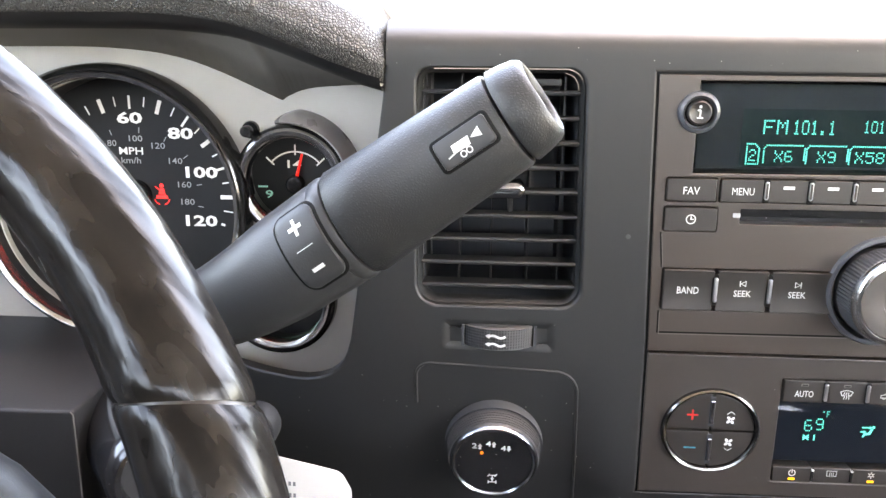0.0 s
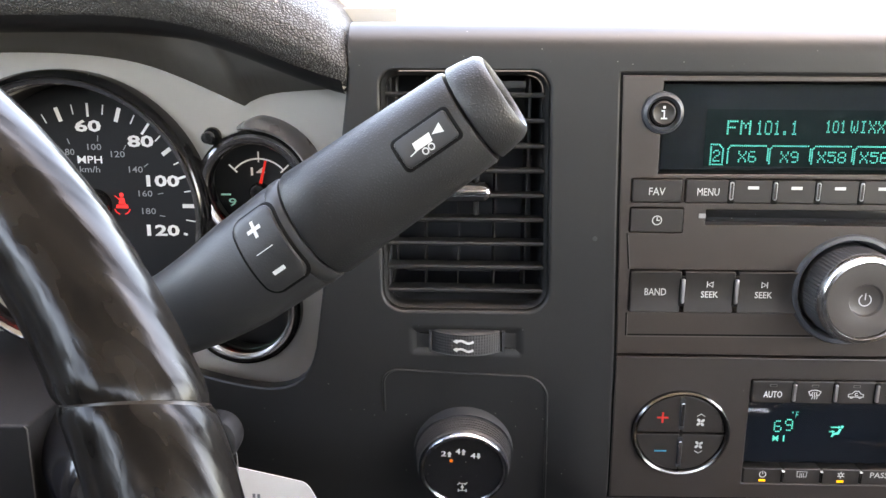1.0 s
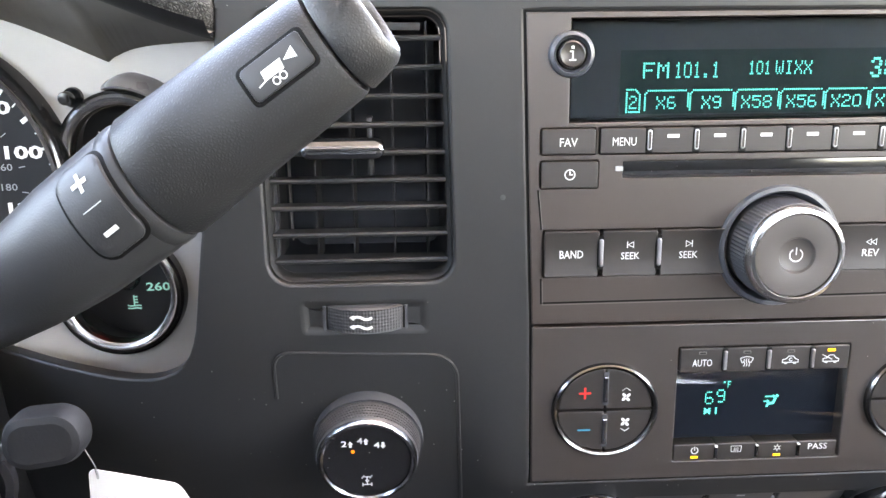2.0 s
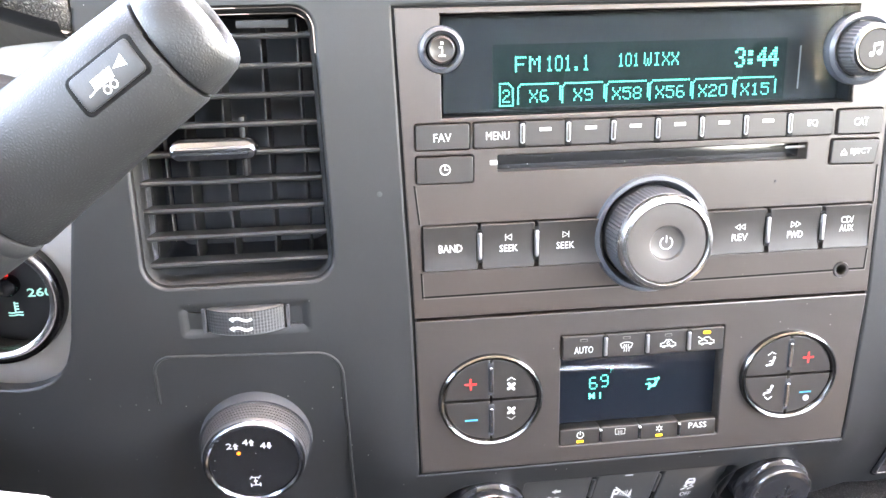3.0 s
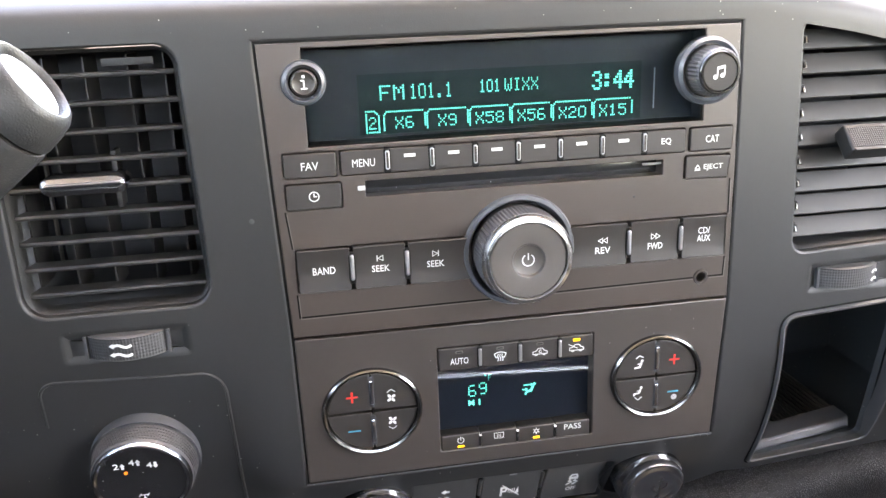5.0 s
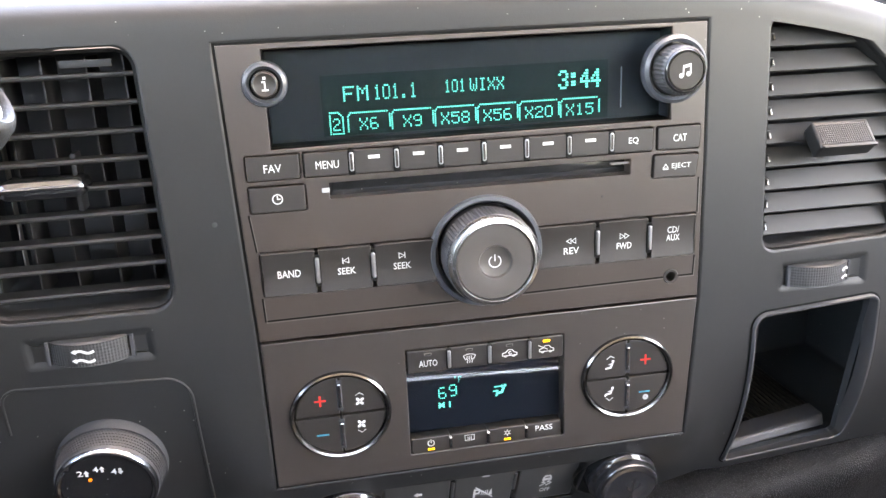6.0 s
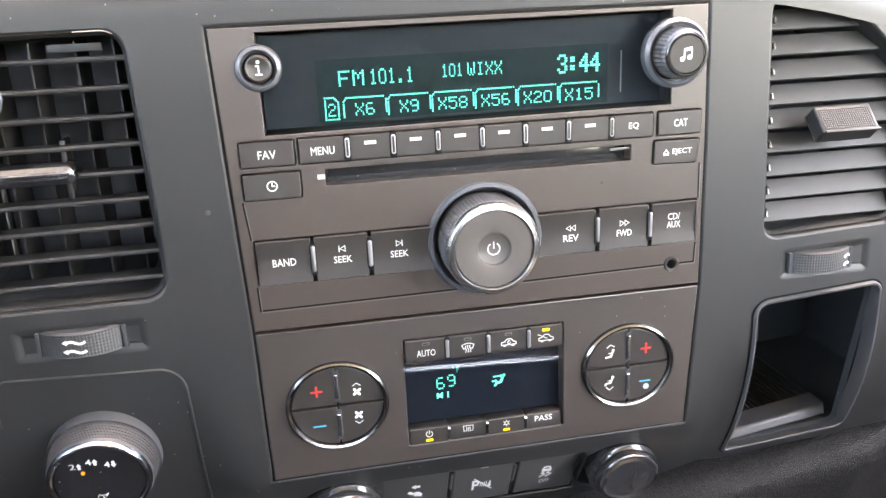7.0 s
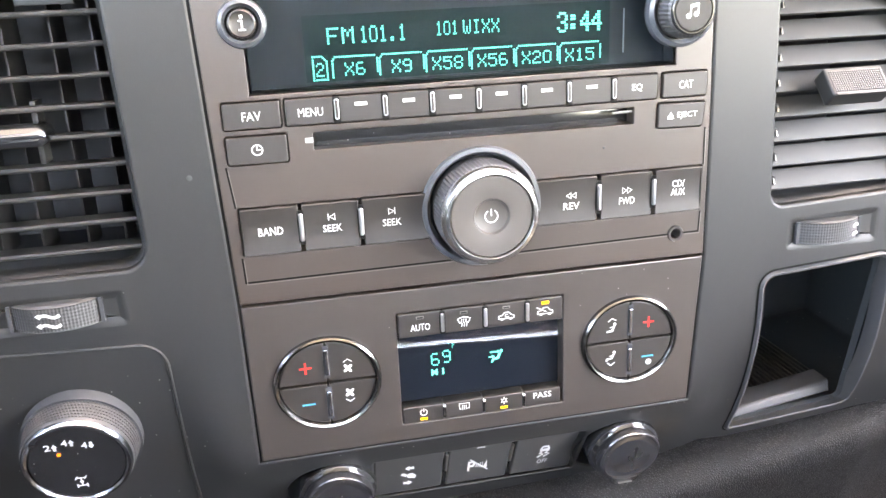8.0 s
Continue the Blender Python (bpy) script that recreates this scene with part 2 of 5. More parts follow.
def part(name, bm, mat, parent=None, label="", smooth=35, level=False):
    """Links a bmesh as one mesh object, its origin at its middle, under a thing or a part; leaning as the dashboard does unless level."""
    bmesh.ops.recalc_face_normals(bm, faces=bm.faces)
    for f in bm.faces:
        f.smooth = True
    flat = bm.faces.layers.int.get("flat")
    for e in bm.edges:
        fs = e.link_faces
        e.smooth = not (len(fs) == 2 and (e.calc_face_angle(0) > radians(smooth) or (flat and fs[0][flat] != fs[1][flat])))
    lo = Vector([min(v.co[i] for v in bm.verts) for i in range(3)])
    hi = Vector([max(v.co[i] for v in bm.verts) for i in range(3)])
    c = (lo + hi) / 2
    bmesh.ops.translate(bm, verts=bm.verts, vec=-c)
    me = bpy.data.meshes.new(name)
    bm.to_mesh(me)
    bm.free()
    me.materials.append(mat)
    ob = new(name, me)
    AT[ob.name] = c
    ob.parent = parent
    ob.matrix_basis = Matrix.Translation(c - AT[parent.name]) if parent else (Matrix() if level else TILT) @ Matrix.Translation(c)
    return tagged(ob, label)


def rounded(pts, r, n=5):
    """A closed loop of (x, z) with its corners rounded; r is one radius or one for each corner."""
    out, k = [], len(pts)
    rs = r if isinstance(r, (list, tuple)) else [r] * k
    for i, p in enumerate(pts):
        p, a, b = Vector(p), Vector(pts[i - 1]), Vector(pts[(i + 1) % k])
        if rs[i] <= 0:
            out.append(tuple(p))
            continue
        u, v = (a - p).normalized(), (b - p).normalized()
        half = u.angle(v) / 2
        d = min(rs[i] / math.tan(half), (a - p).length * 0.49, (b - p).length * 0.49)
        s, e = p + u * d, p + v * d
        for j in range(n + 1):
            t = j / n
            out.append(tuple((1 - t) ** 2 * s + 2 * t * (1 - t) * (p * 0.72 + (s + e) * 0.14) + t * t * e))
    return out


def rect(x0, z0, x1, z1, r=0.001, n=4):
    return rounded([(x0, z0), (x1, z0), (x1, z1), (x0, z1)], r, n)


def ring_loop(cx, cz, rx, rz=None, n=48):
    rz = rz or rx
    return [(cx + rx * math.cos(2 * math.pi * i / n), cz + rz * math.sin(2 * math.pi * i / n)) for i in range(n)]


def area(loop):
    return sum(loop[i - 1][0] * loop[i][1] - loop[i][0] * loop[i - 1][1] for i in range(len(loop))) / 2


def shrunk(loop, d):
    """The loop moved inwards by d (outwards where d is negative)."""
    s, k, out = (1 if area(loop) > 0 else -1), len(loop), []
    for i in range(k):
        a, p, b = Vector(loop[i - 1]), Vector(loop[i]), Vector(loop[(i + 1) % k])
        u, v = (p - a), (b - p)
        if u.length < 1e-9 or v.length < 1e-9:
            u = v = b - a
        u, v = u.normalized(), v.normalized()
        nu, nv = Vector((-u.y, u.x)) * s, Vector((-v.y, v.x)) * s
        m = nu + nv
        m = m / max(0.35, m.length_squared / 2) if m.length > 1e-6 else nu
        q = p + m * d
        out.append((q.x, q.y))
    return out


def inside(p, loop):
    x, y, c = p[0], p[1], False
    for i in range(len(loop)):
        (x1, y1), (x2, y2) = loop[i - 1], loop[i]
        if (y1 > y) != (y2 > y) and x < (x2 - x1) * (y - y1) / (y2 - y1) + x1:
            c = not c
    return c


def bands(bm, rings, closed=True):
    """Joins rows of verts by quads."""
    for a, b in zip(rings, rings[1:]):
        k = len(a)
        for i in range(k if closed else k - 1):
            j = (i + 1) % k
            try:
                bm.faces.new((a[i], a[j], b[j], b[i]))
            except ValueError:
                pass


def slab(loop, front, back, bevel=0.0006, bm=None, dish=0.0):
    """A plate of outline loop in x and z, its face at y = front towards the driver, with a rounded edge."""
    bm = bm or bmesh.new()
    rows = [(bevel, front), (bevel * 0.3, front + bevel * 0.3), (0.0, front + bevel), (0.0, back)]
    rings = [[bm.verts.new((x, y, z)) for x, z in shrunk(loop, d)] for d, y in rows]
    bands(bm, rings)
    if dish:
        xs, zs = [v.co.x for v in rings[0]], [v.co.z for v in rings[0]]
        grid = []
        for k in range(11):
            t = k / 10
            y = front + dish * (1 - (2 * t - 1) ** 2)
            z = min(zs) + (max(zs) - min(zs)) * t
            grid.append([bm.verts.new((x, y, z)) for x in (min(xs), max(xs))])
        bands(bm, grid, closed=False)
    else:
        flat = bm.faces.layers.int.get("flat") or bm.faces.layers.int.new("flat")
        bm.faces.new(rings[0])[flat] = 1
    bm.faces.new(rings[-1])
    return bm


def dense(loop, step):
    """The loop with points added so that no edge is longer than step."""
    out = []
    for p, q in zip(loop, list(loop[1:]) + [loop[0]]):
        k = max(1, math.ceil(math.dist(p, q) / step))
        out += [(p[0] + (q[0] - p[0]) * i / k, p[1] + (q[1] - p[1]) * i / k) for i in range(k)]
    return out


def sheet(outline, holes, y_of, lip=0.0012, depth=0.006, grid=0.0, bm=None):
    """A moulded face with openings: flat or bent by y_of(x, z), every edge rounded over and turned back."""
    from mathutils.geometry import delaunay_2d_cdt
    bm = bm or bmesh.new()
    if grid:
        outline, holes = dense(outline, grid), [dense(h, grid) for h in holes]
    loops = [outline] + list(holes)
    flat = [shrunk(outline, lip)] + [shrunk(h, -lip) for h in holes]
    pts, edges = [], []
    for lp in flat:
        k0 = len(pts)
        pts += [Vector(p) for p in lp]
        edges += [(k0 + i, k0 + (i + 1) % len(lp)) for i in range(len(lp))]
    if grid:
        xs, zs = [p[0] for p in outline], [p[1] for p in outline]
        for i in range(int((max(xs) - min(xs)) / grid) + 1):
            for j in range(int((max(zs) - min(zs)) / grid) + 1):
                q = (min(xs) + (i + 0.5) * grid, min(zs) + (j + 0.5) * grid)
                if inside(q, flat[0]) and not any(inside(q, h) for h in flat[1:]):
                    pts.append(Vector(q))
    vs, _, fs, _, _, _ = delaunay_2d_cdt(pts, edges, [], 0, 1e-7)
    mark = bm.faces.layers.int.new("flat")
    made = [bm.verts.new((v.x, y_of(v.x, v.y), v.y)) for v in vs]
    for f in fs:
        c = sum((vs[i] for i in f), Vector((0, 0))) / len(f)
        if inside(c, flat[0]) and not any(inside(c, h) for h in flat[1:]):
            bm.faces.new([made[i] for i in f])[mark] = 1
    for k, lp in enumerate(loops):
        s = 1 if k == 0 else -1
        rows = [(lip, 0), (lip * 0.62, lip * 0.08), (lip * 0.3, lip * 0.3), (lip * 0.08, lip * 0.62), (0, lip), (0, depth)]
        rings = [[bm.verts.new((x, y_of(x, z) + y, z)) for x, z in shrunk(lp, s * d)] for d, y in rows]
        bands(bm, rings)
    bmesh.ops.remove_doubles(bm, verts=bm.verts, dist=2e-6)
    return bm


def lathe(profile, cx, cz, n=64, y0=0.0, sx=1.0, bm=None, teeth=0.0, rows=(), tilt=None):
    """Turns (radius, y) rows about an axis along y; teeth: the share by which every second point of the given rows stands proud."""
    bm = bm or bmesh.new()
    rings = []
    for k, (r, y) in enumerate(profile):
        ring = []
        for i in range(n):
            a = 2 * math.pi * i / n
            rr = r * (1 + (teeth if (k in rows and i % 2) else 0))
            ring.append(bm.verts.new((cx + rr * sx * math.cos(a), y0 + y, cz + rr * math.sin(a))))
        rings.append(ring)
    bands(bm, rings)
    bmesh.ops.remove_doubles(bm, verts=bm.verts, dist=1e-7)
    return bm


def box(x0, y0, z0, x1, y1, z1, bevel=0.0, bm=None, seg=2):
    bm = bm or bmesh.new()
    r = bmesh.ops.create_cube(bm, size=1, matrix=Matrix.LocRotScale(((x0 + x1) / 2, (y0 + y1) / 2, (z0 + z1) / 2), None, (x1 - x0, y1 - y0, z1 - z0)))
    if bevel:
        es = list({e for v in r["verts"] for e in v.link_edges})
        bmesh.ops.bevel(bm, geom=es, offset=bevel, segments=seg, profile=0.6, affect="EDGES")
    return bm


def letters(body, cx, cz, y, h, w=None, thick=0.00012, turn=0.0, m=None, bold=0.006):
    """Words in the built-in font, h high and w wide, on a face that looks to -y."""
    cu = bpy.data.curves.new("words", "FONT")
    cu.body, cu.align_x, cu.offset = body, "CENTER", bold
    cu.resolution_u = 2
    ob = bpy.data.objects.new("words", cu)
    scene.collection.objects.link(ob)
    me = bpy.data.meshes.new_from_object(ob.evaluated_get(bpy.context.evaluated_depsgraph_get()))
    bpy.data.objects.remove(ob)
    bm = bmesh.new()
    bm.from_mesh(me)
    bpy.data.meshes.remove(me)
    bpy.data.curves.remove(cu)
    xs, ys = [v.co.x for v in bm.verts], [v.co.y for v in bm.verts]
    kx0, ky = (max(xs) + min(xs)) / 2, (max(ys) + min(ys)) / 2
    sy = h / (max(ys) - min(ys))
    sx = w / (max(xs) - min(xs)) if w else sy * 0.86
    ca, sa = math.cos(turn), math.sin(turn)
    for v in bm.verts:
        a, b = (v.co.x - kx0) * sx, (v.co.y - ky) * sy
        p = (a * ca - b * sa, a * sa + b * ca)
        v.co = (cx + p[0], y - thick, cz + p[1]) if m is None else m @ Vector((p[0], p[1], 0))
    return bm


def strokes(lines, cx, cz, y, s, width=0.0005, polys=(), m=None, thick=0.00012):
    """A sign of lines and filled shapes, in units of s about its middle, on a face that looks to -y."""
    bm = bmesh.new()

    def put(a, b):
        return bm.verts.new((cx + a, y - thick, cz + b) if m is None else m @ Vector((a, b, 0)))

    for line in lines:
        pts = [Vector((a * s, b * s)) for a, b in line]
        pts = [p for i, p in enumerate(pts) if i == 0 or (p - pts[i - 1]).length > 1e-7]
        ring = len(pts) > 3 and (pts[0] - pts[-1]).length < 1e-7
        if ring:
            pts = pts[:-1]
        k = len(pts)
        sides = []
        for i, p in enumerate(pts):
            u = (p - pts[i - 1]).normalized() if (i or ring) else None
            v = (pts[(i + 1) % k] - p).normalized() if (i < k - 1 or ring) else None
            if u is None:
                p = p - v * width * 0.3
            if v is None:
                p = p + u * width * 0.3
            u, v = u or v, v or u
            nu, nv = Vector((-u.y, u.x)), Vector((-v.y, v.x))
            m2 = nu + nv
            off = (m2 / max(0.7, m2.length_squared / 2) if m2.length > 0.3 else nu) * width / 2
            sides.append((put(*(p + off)), put(*(p - off))))
        for i in range(k if ring else k - 1):
            (a1, a2), (c1, c2) = sides[i], sides[(i + 1) % k]
            bm.faces.new((a1, a2, c2, c1))
    for poly in polys:
        bm.faces.new([put(a * s, b * s) for a, b in poly])
    return bm


def arc(cx, cz, r, a0, a1, n=14, sz=1.0):
    return [(cx + r * math.cos(radians(a0 + (a1 - a0) * i / n)), cz + r * sz * math.sin(radians(a0 + (a1 - a0) * i / n))) for i in range(n + 1)]


def sweep(points, radii, n=24, up=Vector((0, 0, 1)), squash=1.0, cap=True, bm=None):
    """A tube along points with a radius for each."""
    bm = bm or bmesh.new()
    rings = []
    for i, p in enumerate(points):
        p = Vector(p)
        a, b = Vector(points[max(0, i - 1)]), Vector(points[min(len(points) - 1, i + 1)])
        t = (b - a).normalized()
        u = t.cross(up).normalized()
        v = u.cross(t).normalized()
        rings.append([bm.verts.new(p + radii[i] * (math.cos(2 * math.pi * j / n) * u + squash * math.sin(2 * math.pi * j / n) * v)) for j in range(n)])
    bands(bm, rings)
    if cap:
        bm.faces.new(rings[0])
        bm.faces.new(rings[-1])
    return bm


# ---- the cab round the dashboard ----
def structure(name, bm, mat, label, category, level=False):
    return tagged(part(name, bm, mat, level=level), label, category, kind="structure")


g = bmesh.new()
bmesh.ops.create_grid(g, x_segments=2, y_segments=2, size=900, matrix=Matrix.Translation((0, 0, -1.75)))
structure("ground", g, ASPHALT, "pale concrete ground outside the cab", "ground", True)
b = box(-0.86, -1.5, -0.98, 0.86, 0.75, -0.92)
# unseen raised box, added where the seats would block light
box(-0.80, -1.5, -0.93, 0.80, -0.36, -0.46, 0.05, b, 4)
structure("floor", b, CARPET, "dark carpeted cab floor with an unseen box in place of seats", "floor", True)
structure("ceiling", box(-0.82, -1.5, 0.52, 0.82, -0.02, 0.57), CLOTH, "pale cloth headliner of the cab", "ceiling", True)
# side walls and back wall, each with its window opening
for side, nm in ((-1, "wall_left"), (1, "wall_right")):
    b = bmesh.new()
    x0, x1 = sorted((side * 0.80, side * 0.86))
    box(x0, -1.5, -0.95, x1, 0.72, 0.03, 0, b)
    box(x0, -1.5, 0.42, x1, -0.02, 0.56, 0, b)
    box(x0, -1.5, -0.18, x1, -1.30, 0.44, 0, b)
    box(x0, -0.29, -0.18, x1, -0.21, 0.44, 0, b)
    # unseen block added to cut light through the left window's lower part
    if side < 0:
        box(x0, -1.32, -0.18, x1, -0.28, 0.14, 0, b)
    structure(nm, b, DOORSKIN, "grey vinyl cab side with a window opening", "wall", True)
b = bmesh.new()
box(-0.86, -1.56, -0.95, 0.86, -1.5, 0.34, 0, b)
box(-0.86, -1.56, 0.50, 0.86, -1.5, 0.57, 0, b)
box(-0.86, -1.56, 0.33, -0.66, -1.5, 0.51, 0, b)
box(0.66, -1.56, 0.33, 0.86, -1.5, 0.51, 0, b)
structure("wall_back", b, SEATCLOTH, "charcoal cab back wall with a window opening", "wall", True)
structure("firewall", box(-0.86, 0.70, -0.95, 0.86, 0.76, -0.06), DARK, "black panel in front of the cab", "wall", True)
for side in (-1, 1):
    p = sweep([(side * 0.80, 0.74, -0.08), (side * 0.74, -0.04, 0.53)], [0.04, 0.04], 12)
    structure("trim", p, DOORSKIN, "grey windscreen pillar", "pillar", True)


# ---- dashboard bezel ----
def bend(x, z):
    """The face is upright, folds back below the climate panel and bows back beside it."""
    t = -0.197 - z
    over = min(1.0, max(0.0, (x - 0.100) / 0.032))
    over = over * over * (3 - 2 * over)
    side = min(0.044, 2.4 * max(0.0, -0.212 - x) ** 2) * min(1.0, max(0.0, (-0.09 - z) / 0.05))
    fold = (0.0 if t < -0.004 else (0.65 * (t + 0.004) ** 2 / 0.048 if t < 0.020 else 0.65 * (t - 0.008)))
    left = min(1.0, max(0.0, (-0.112 - x) / 0.023))
    left = left * left * (3 - 2 * left)
    bow = 3.5 * max(0.0, -0.155 - z) ** 2 * over + 1.6 * max(0.0, -0.125 - z) ** 2 * left
    return side + fold * (1 - over) * (1 - left) + bow


def top_z(x):
    return 0.010 if x < 0.09 else 0.010 - 0.9 * (x - 0.09) ** 1.75


ROLL = 0.0135
top = [(0.79, top_z(0.36)), (0.55, top_z(0.36)), (0.42, top_z(0.36))] + [(0.36 - i * 0.02, top_z(0.36 - i * 0.02)) for i in range(0, 14)] + [(0.07, 0.010), (-0.05, 0.010), (-0.15, 0.010)]
outline = top + [(-0.2222, 0.010), (-0.2242, -0.012), (-0.2300, -0.055), (-0.2365, -0.0972), (-0.2390, -0.115)]
outline += [(-0.2407, -0.1265), (-0.2425, -0.1330), (-0.2445, -0.1380), (-0.2475, -0.1422), (-0.2519, -0.1458), (-0.2575, -0.1483), (-0.2640, -0.1498), (-0.2729, -0.1503), (-0.2850, -0.1500), (-0.33, -0.1468), (-0.40, -0.1445), (-0.79, -0.1445)]
outline += [(-0.79, -0.262), (-0.3, -0.262), (0.0, -0.262), (0.06, -0.2615), (0.09, -0.2540), (0.125, -0.2425), (0.14, -0.2440), (0.17, -0.2405), (0.215, -0.2340), (0.26, -0.228), (0.36, -0.219), (0.79, -0.219)]
PANEL = [(-0.1048, 0.0006), (-0.1030, -0.06), (-0.1006, -0.1272), (-0.1000, -0.2015), (0.1030, -0.2010), (0.1066, -0.1272), (0.1062, -0.06), (0.1048, 0.0006)]
VENT_L = rounded([(-0.2092, 0.0014), (-0.2085, -0.1070), (-0.1326, -0.1070), (-0.1352, 0.0018)], [0.006, 0.009, 0.009, 0.008], 7)
VENT_R = rounded([(0.1352, 0.0004), (0.1393, -0.1085), (0.2115, -0.1055), (0.2088, -0.044), (0.1950, -0.0225), (0.1790, -0.0080), (0.160, 0.0006)], [0.005, 0.006, 0.008, 0.02, 0.02, 0.02, 0.02], 6)
WHEEL_L = rounded([(-0.1955, -0.1155), (-0.1950, -0.1275), (-0.1445, -0.1280), (-0.1450, -0.1158)], 0.001, 3)
WHEEL_R = rounded([(0.1500, -0.1162), (0.1496, -0.1288), (0.1950, -0.1290), (0.1950, -0.1148)], 0.001, 3)
CUBBY = rounded([(0.1380, -0.1418), (0.1378, -0.2350), (0.2042, -0.2266), (0.2036, -0.1375)], [0.006, 0.002, 0.004, 0.004], 6)
SWITCHES = rect(-0.0500, -0.2480, 0.0535, -0.2140, 0.001)
OUT_L = ring_loop(-0.0705, -0.2305, 0.0205, 0.0195, 32)
OUT_R = ring_loop(0.0715, -0.2305, 0.0205, 0.0195, 32)
bez = sheet(outline, [PANEL, VENT_L, VENT_R, WHEEL_L, WHEEL_R, CUBBY, SWITCHES, OUT_L, OUT_R], bend, 0.0014, 0.007, 0.007)
bezel = structure("dashboard_bezel", bez, BEZEL, "charcoal soft-touch plastic dashboard bezel with openings", "dashboard")

part("scuff", lathe([(0.0, -0.00004), (0.0010, -0.00003), (0.0017, 0.0001)], -0.1126, -0.0721, 16), KNURL, bezel, "small pale scuff")

b = bmesh.new()
bands(b, [[b.verts.new((x, bend(x, z) + y, z)) for x, z in shrunk(PANEL, d)] for d, y in ((-0.0012, 0.0005), (0.0012, 0.0002))])
part("panel_seal", b, GAP, bezel, "thin black shut line")

# the bezel rolls over into the top of the dashboard
b = bmesh.new()
tops = [(0.79, top_z(0.36)), (0.55, top_z(0.36)), (0.42, top_z(0.36))] + [(0.36 - i * 0.02, top_z(0.36 - i * 0.02)) for i in range(0, 14)] + [(0.07, 0.010), (-0.05, 0.010), (-0.15, 0.010), (-0.2225, 0.010)]
rows = [[b.verts.new((x, -0.0003, z - 0.0075)) for x, z in tops], [b.verts.new((x, -0.0003, z - 0.0040)) for x, z in tops]]
for k in range(9):
    a = math.pi / 2 * k / 8
    rows.append([b.verts.new((x, ROLL * 1.3 * (1 - math.cos(a)) - 0.0003, z - 0.0014 + ROLL * math.sin(a))) for x, z in tops])
for y, d in ((0.12, 0.001), (0.35, 0.004), (0.66, 0.010)):
    rows.append([b.verts.new((x, y, z + ROLL - d)) for x, z in tops])
bands(b, rows, closed=False)
structure("dashboard_top", b, BEZEL, "charcoal dashboard top rolling over from the bezel", "dashboard")
structure("dashboard_back", box(-0.79, 0.16, -0.5, 0.79, 0.20, -0.02), DARK, "black substructure behind the dashboard", "dashboard")

# padded skin under the bezel
b = bmesh.new()
rows = []
prof = [(0.060, -0.240), (0.040, -0.2470), (0.028, -0.2500), (0.020, -0.2530), (0.0160, -0.2565), (0.0145, -0.2610), (0.0150, -0.2670), (0.0180, -0.2760), (0.0240, -0.2900), (0.0330, -0.3150), (0.0440, -0.3600), (0.0700, -0.4600), (0.1100, -0.60)]
for y, z in prof:
    rows.append([b.verts.new((x, y + max(0.0, x - 0.22) * 0.30, z - 0.0125 + max(0, x + 0.02) * 0.060 + max(0, x - 0.10) * 0.09)) for x in [-0.79 + i * 0.01 for i in range(159)]])
bands(b, rows, closed=False)
structure("lower_dashboard", b, PADSKIN, "pebbled black padded lower dashboard", "dashboard")


# ---- instrument cluster ----
SPEEDO, VOLT, TEMP = (-0.3722, -0.0730), (-0.2778, -0.0584), (-0.2862, -0.1222)
TRIM_Y = 0.050
prof = [(-0.79, 0.03), (-0.205, 0.03), (-0.205, -0.175), (-0.79, -0.175)]
holes = [ring_loop(*SPEEDO, 0.0660, n=72), ring_loop(*VOLT, 0.0241), ring_loop(*TEMP, 0.0252)]
trim = sheet(prof, holes, lambda x, z: TRIM_Y - (0.06 * (-0.135 - z) if z < -0.135 else 0), 0.0004, 0.004, 0.01)
structure("cluster_trim", trim, SILVER, "silver painted trim panel round the gauges", "trim")

# hood over the gauges: pebbled pad, and its smooth underside
HOOD_LOW = [(-0.79, 0.015), (-0.46, 0.0185), (-0.391, 0.0190), (-0.345, 0.0195), (-0.3157, 0.0190), (-0.2911, 0.0160), (-0.2716, 0.0105), (-0.2480, 0.0015), (-0.2320, -0.0040), (-0.2240, -0.0062), (-0.2215, -0.002)]
SHRINK = [1, 1, 1, 1, 1, 0.97, 0.90, 0.79, 0.66, 0.48, 0.2]
sect = [(0.004, -0.002), (-0.006, 0.000), (-0.013, 0.005), (-0.016, 0.012), (-0.014, 0.022), (-0.006, 0.033), (0.012, 0.043), (0.06, 0.050), (0.16, 0.048), (0.30, 0.03), (0.30, 0.0), (0.10, 0.0)]
hood = thing("gauge_hood", (-0.40, 0.0, 0.02), "pebbled black padded hood over the instrument cluster", "dashboard hood")
b = bmesh.new()
rows = []
for (x, z), s in zip(HOOD_LOW, SHRINK):
    rows.append([b.verts.new((x, 0.01 + (dy - 0.01) * s if dy < 0.02 else dy, z + (dz if dz <= 0 else (dz - 0.010) * s + 0.010 * min(1, s + 0.3)))) for dy, dz in sect])
bands(b, rows)
b.faces.new(rows[-1])
bmesh.ops.subdivide_edges(b, edges=b.edges, cuts=2, smooth=0.6, use_grid_fill=True)
part("pad", b, HOODSKIN, hood, smooth=60)
b = bmesh.new()

def eased(pts, n=6):
    """A smooth line through the points."""
    out = []
    for i in range(len(pts) - 1):
        p0, p1, p2, p3 = (Vector(pts[max(0, min(len(pts) - 1, i + k))]) for k in (-1, 0, 1, 2))
        for j in range(n):
            t = j / n
            out.append(tuple(0.5 * (2 * p1 + (p2 - p0) * t + (2 * p0 - 5 * p1 + 4 * p2 - p3) * t * t + (3 * p1 - p0 - 3 * p2 + p3) * t ** 3)))
    return out + [tuple(pts[-1])]


